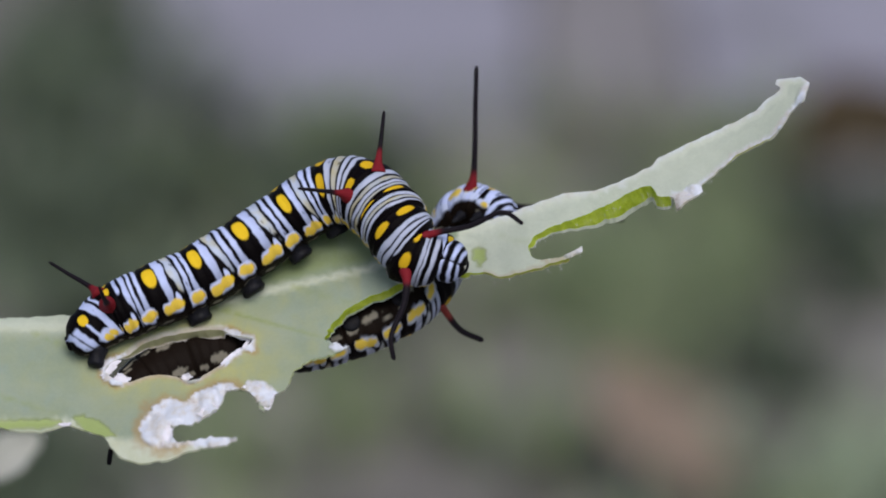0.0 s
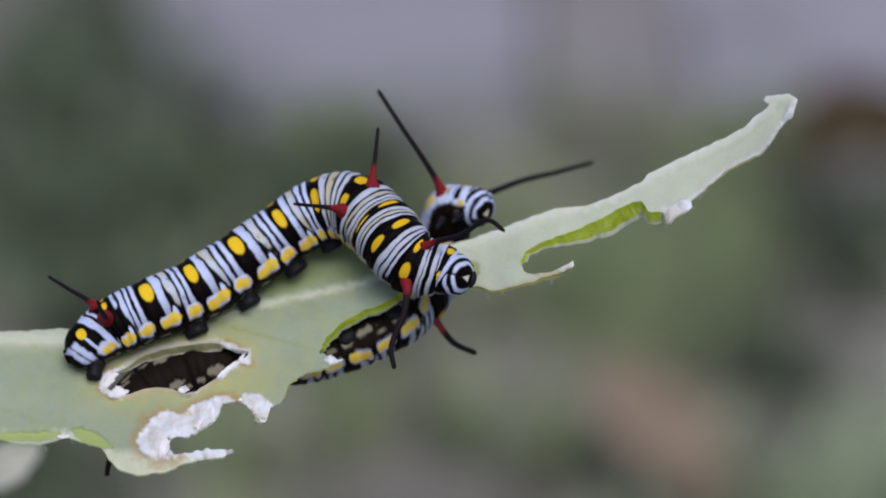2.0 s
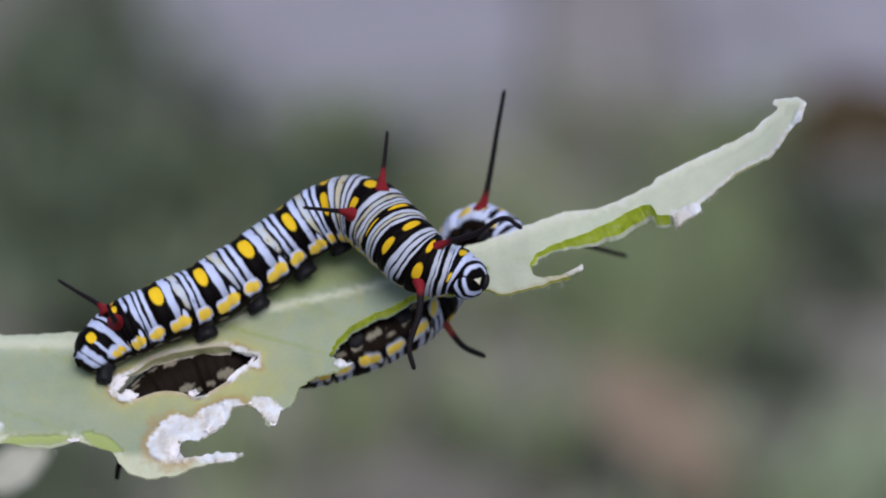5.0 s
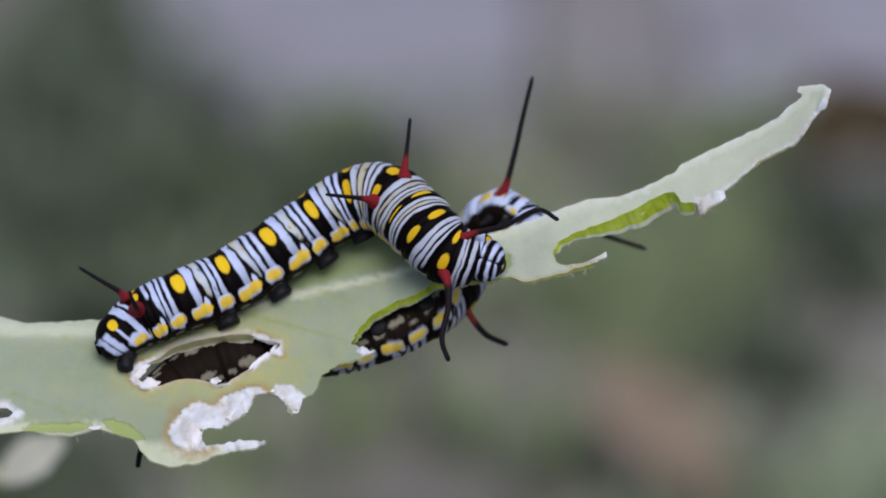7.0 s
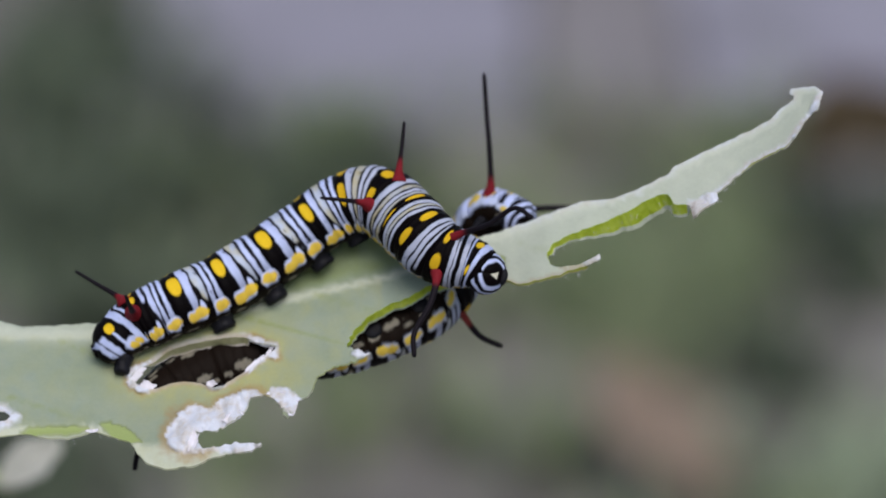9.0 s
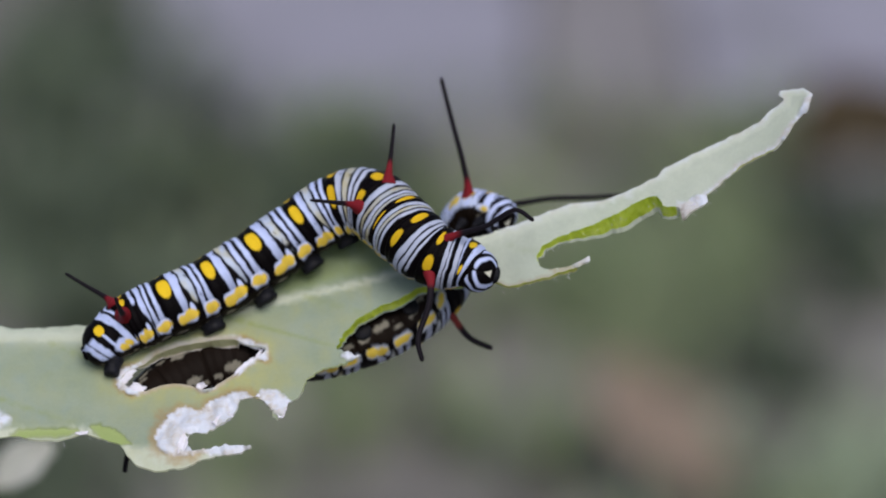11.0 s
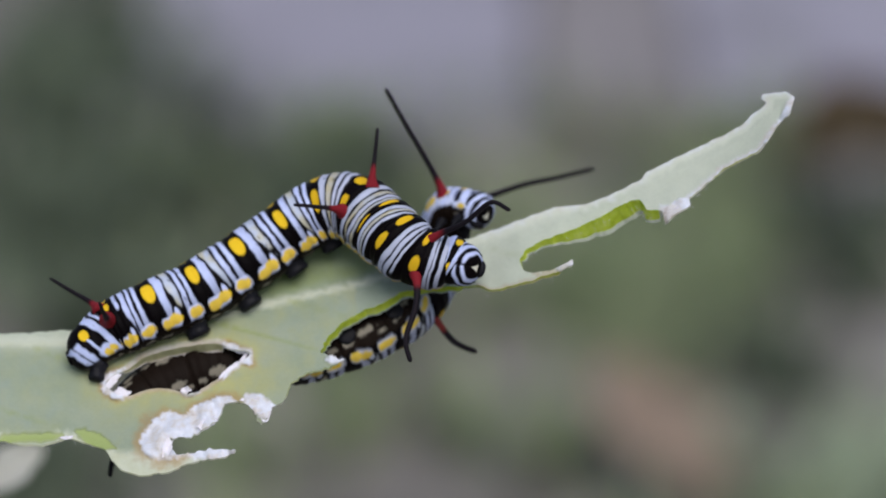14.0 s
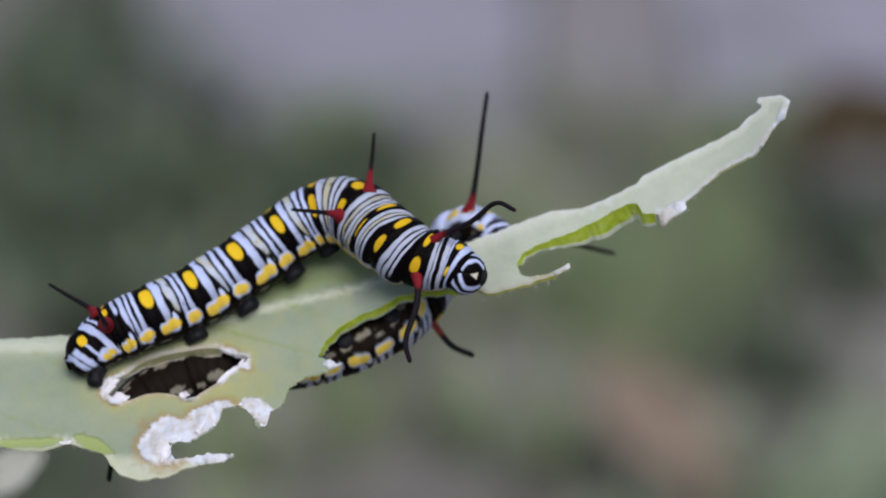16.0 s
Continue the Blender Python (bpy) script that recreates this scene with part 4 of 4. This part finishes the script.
curled_leaf("dead_leaf", pose(0.203, 1.45, 0.03, 24, 0, 40), 0.095, 0.032, 0.5, BROWN_LEAF, "dark brown dead leaf beside the paving slab", "leaf", 6.0)
PLANT = build_plant()
UPPER_THING = tagged(new("caterpillar"), "black, white and yellow striped caterpillar feeding on top of the leaf", "caterpillar", "caterpillars on the leaf")
UPPER = build_upper(UPPER_THING)
LOWER_THING = tagged(new("caterpillar"), "striped caterpillar clinging under the leaf with its head over the edge", "caterpillar", "caterpillars on the leaf")
LOWER = build_lower(LOWER_THING)


# ---- movement ----
def swayed(right, up, scale, roll):
    """The plant in the wind: millimetres to the right and up, how large it looks, degrees of roll."""
    k = 1 / scale
    return TWIG @ pose(right * k * MM, NEAR * (k - 1) * MM, up * k * MM, 0, roll, 0)


def about(point, shift, axis, degrees):
    p = Vector(point)
    return Matrix.Translation(p + Vector(shift)) @ Matrix.Rotation(radians(degrees), 4, axis) @ Matrix.Translation(-p)


def motions():
    sway = [
        (0, -0.062, 0.592, 1.008, 0), (0.5, 0.321, 0.517, 1.008, 0.01), (1, 0.554, 0.454, 1.006, -0.01), (1.5, 0, 0, 1, 0), (2, -0.546, -0.467, 0.994,
        0), (2.5, -0.525, -0.721, 0.991, -0.04), (3, -0.117, -0.912, 0.987, -0.07), (3.5, 0.008, -1.371, 0.985, -0.01), (4, 0.171, -1.617, 0.985,
        -0.04), (4.5, 0.554, -0.85, 0.99, 0.01), (4.7, 0.371, -0.638, 0.993, -0.04), (5.4, 0.083, -0.833, 0.992, -0.05), (6.1, 0.5, -0.5, 0.993,
        -0.04), (6.8, 0.821, -0.142, 0.995, -0.04), (7, 1.808, 0.196, 0.997, 0), (7.5, 2, 0.479, 0.997, 0), (8, 2.046, 0.45, 0.998, 0.01), (8.5,
        2.233, 0.388, 0.997, 0.02), (9, 1.396, 0.008, 0.992, -0.21), (9.5, 1.5, -0.15, 0.994, -0.15), (10, 0.812, -0.358, 0.994, -0.14), (10.2, 0.438,
        -0.35, 0.994, -0.15), (10.9, 0.667, -0.167, 0.992, -0.22), (11.6, 0.083, -0.333, 0.988, -0.28), (12.3, -0.25, -0.333, 0.986, -0.32), (12.5,
        -0.492, -0.421, 0.986, -0.33), (13, -1.517, -0.871, 0.987, -0.42), (13.5, -0.808, -0.596, 0.993, -0.44), (14, -0.554, -0.433, 0.989, -0.4),
        (14.5, -0.633, -0.417, 0.986, -0.39), (15, 0.029, -0.392, 0.99, -0.31), (15.5, -0.55, -0.729, 0.986, -0.46), (16, -0.763, -0.737, 0.986, -0.6)]
    rows = [(t, swayed(x, z, s, r)) for t, x, z, s, r in sway]
    for thing in (PLANT, UPPER_THING, LOWER_THING):
        walk(thing, rows)
    # the upper one reaches forward and nods as it feeds
    feed = [
        (0, -0.375, -0.083, 1), (0.3, -0.3, 0.1, 0.9), (0.5, -0.25, 0.167, 0.5), (1, -0.125, 0.167, 0.15), (1.5, 0, 0, 0), (2, 0, 0, 0.3),
        (2.5, 0.083, 0.042, 0.35), (3, 0.208, 0, 0.3), (3.5, 0.25, 0.417, 0.3), (4, 0.083, 0.292, 0.15), (4.5, 0.208, 0.292, 0.2),
        (4.7, 0.208, 0.292, 0.2), (5.4, 0.167, 0.167, 0.1), (6.1, 0.333, 0.25, 0.6), (6.8, 0.5, 0.333, 1), (7, 0.5, 0.333, 1), (7.5, 0.333, 0.292, 1),
        (8, 0.167, 0.208, 0.9), (8.5, 0.208, 0.333, 0.7), (8.7, 0.21, 0.2, 0.15), (9, 0.208, 0.125, 0), (9.5, 0.208, 0.042, 0.1),
        (10, 0.375, 0.167, 0.2), (10.2, 0.375, 0.167, 0.25), (11.2, 0.458, 0.25, 0.1), (12.3, 0.583, 0.417, 0.8), (12.5, 0.583, 0.458, 0.5),
        (12.7, 0.583, 0.35, 0.1), (13, 0.583, 0.208, 0), (13.5, 0.625, 0.25, 0.15), (14, 0.667, 0.667, 0.3), (14.5, 0.75, 0.375, 0.25),
        (15, 0.75, 0.75, 0.4), (15.3, 0.875, 0.833, 0.6), (15.5, 1, 0.833, 0.5), (16, 0.917, 0.833, 0)]
    # segment: shares of the reach to the right and up, of the nod, and how far the nod draws it back and up
    shares = {8: (0.12, 0.12, 0.0, 0.0, 0.0), 9: (0.42, 0.35, 0.08, -0.1, -0.1), 10: (1.0, 0.72, 0.2, -0.4, -0.25), 11: (1.0, 0.9, 0.6, -0.45, 0.05), 12: (1.0, 1.0, 1.0, -0.5, 0.05)}
    # the head perks up as soon as it begins to nod
    perk = {11: 0.22, 12: 0.52}
    lean = Vector((0.25, 0.15, 1.0))
    for i, (along, lift, turn, back, rise) in shares.items():
        c = UPPER.centres[i]
        keys = []
        for t, x, z, nod in feed:
            shift = Vector((x * along + back * nod, -0.2 * abs(z) * lift, z * lift + rise * nod + perk.get(i, 0.0) * min(nod / 0.28, 1.0))) * MM
            m = about(UPPER.centres[max(i - 1, 8)], shift, lean, 38 * nod * turn)
            if i == 12:
                m = m @ about(c, (0, 0, 0), lean, 10 * nod)
            keys.append((t, m @ Matrix.Translation(c)))
        walk(UPPER.segments[i], keys)
    # its front tentacles feel about
    right, left = UPPER.feelers
    lift = [(0, -1, 14), (0.5, 5, 2), (1, 2, -3), (1.5, 0, 0), (2, 0, -6), (2.5, 4, 0), (3, -4, 6), (4, 0.5, -6), (4.5, 1, 1), (5.6, 2, 0), (6.8, 1, 11), (7, 2, 12), (7.5, 2, 6), (8, 3, 14), (8.5, 3, 0), (9, 1.5, -6),
            (10, 0, 0), (11.2, 2, 2), (12.5, 11, 3), (13, 0, -3), (13.5, 2, -6), (14, 9, -5), (14.5, 8, -4), (15, 14.5, 0), (15.3, 13, 0), (15.5, 14, 2), (16, 8, 2)]
    pivot = out(*(-1.29, -5.3, 0.54)) - UPPER.centres[10]
    walk(right, [(t, about(pivot, (0, 0, 0), Vector((0, 1, 0)), -a) @ about(pivot, (0, 0, 0), Vector((0, 0, 1)), yaw)) for t, a, yaw in lift])
    drift = [(0, -3), (0.5, 1.5), (1, -1.5), (1.5, 0), (2, -2.5), (2.5, 0.5), (3, 2.5), (3.5, 6.5), (4, -4.5), (4.5, 1.5), (5.6, 3), (6.8, 8), (7, 7.5), (7.5, 5), (8, 4),
             (8.5, 5.5), (9, -9.5), (9.5, -1.5), (10, 1.5), (10.2, 5), (11.2, 0), (12.3, 6.5), (12.5, 9), (13, -11.5), (13.5, -2), (14, 1.5), (14.5, 2), (15, 3), (15.5, 6.5), (16, 0.5)]
    pivot = out(*(-2.12, -5.6, -1.75)) - UPPER.centres[10]
    walk(left, [(t, about(pivot, (0, 0, 0), Vector((0, 1, 0)), -a)) for t, a in drift])
    # the lower one swings its fore part over the leaf's edge
    swing = [
        (0, 1.083, -0.25, 22), (0.5, 1.458, -0.167, 26.5), (0.7, 1.3, -0.15, 24.5), (0.8, 0.95, -0.1, 17.5), (1, -0.25, 0.125, 1),
        (1.2, 0.15, 0.05, 8), (1.5, 0, 0, 0), (1.7, -0.3, 0.4, -9), (2, -0.417, 0.583, -12.6), (2.2, -0.3, 0.6, -9.5), (2.5, -0.167, 0.625, -11.7),
        (2.7, -0.6, 0.68, -21), (3, -0.917, 0.708, -27), (3.5, 0.583, 0.208, 10), (4, 1.5, -0.333, 23), (4.5, 2.125, -0.792, 32),
        (4.7, 1.958, -0.542, 33.7), (5.5, 1.417, -0.292, 24), (6.2, 1.917, -0.708, 32), (6.8, 2.042, -0.708, 37), (7, 1.5, -0.2, 34),
        (7.2, 1.25, -0.1, 25), (7.5, 1.125, -0.083, 22.3), (8, 0.833, -0.083, 19), (8.5, 1.042, -0.167, 19.5), (8.7, 1, -0.1, 14.5),
        (9, 1.083, 0, 17), (9.2, 0.95, 0, 17), (9.5, 0.542, -0.083, 11), (9.7, 0.62, -0.06, 14.5), (10, 0.417, -0.042, 9), (10.2, 0.375, -0.042, 9),
        (11.2, 0.25, 0.083, 6), (12.3, 0, 0.167, 2), (12.5, -0.042, 0.167, -5), (13, -0.208, 0.458, -7), (13.5, -0.167, 0.5, -4),
        (13.7, -0.1, 0.45, 0), (14, -0.333, 0.417, -8.6), (14.2, -0.28, 0.41, -5), (14.5, -0.25, 0.417, -8), (14.6, -0.1, 0.35, -1),
        (14.7, 0.2, 0.3, 5), (14.8, 0.45, 0.2, 10), (15, 0.75, 0.125, 13.3), (15.1, 1, 0, 17), (15.2, 1.5, -0.25, 23.5), (15.3, 2.167, -0.667, 33.5),
        (15.5, 2.375, -0.417, 37), (15.6, 2.1, -0.45, 31), (15.7, 1.7, -0.45, 25.5), (15.8, 2, -0.5, 33), (16, 1.667, -0.5, 29)]
    base = out(*(0.92, 5, 3.88))
    for i, share, turn in ((8, 0.25, 0.1), (9, 0.68, 0.35), (10, 1.0, 0.5), (11, 1.0, 0.5), (12, 1.0, 0.5)):
        walk(LOWER.segments[i], [(t, about(base, Vector((x, 0, z)) * share * MM, Vector((0, 1, 0)), a * turn) @ Matrix.Translation(LOWER.centres[i]))
                                 for t, x, z, a in swing])
    for tentacle, foot in zip(LOWER.feelers, ((1, 4.6, 3.79), (2.25, 7, 3.38))):
        pivot = out(*foot) - LOWER.centres[10]
        near = tentacle == LOWER.feelers[0]
        walk(tentacle, [(t, about(pivot, (0, 0, 0), Vector((0, 1, 0)), a * (0.5 if near else 0.27 if a > 0 else 0.03))) for t, x, z, a in swing])


motions()
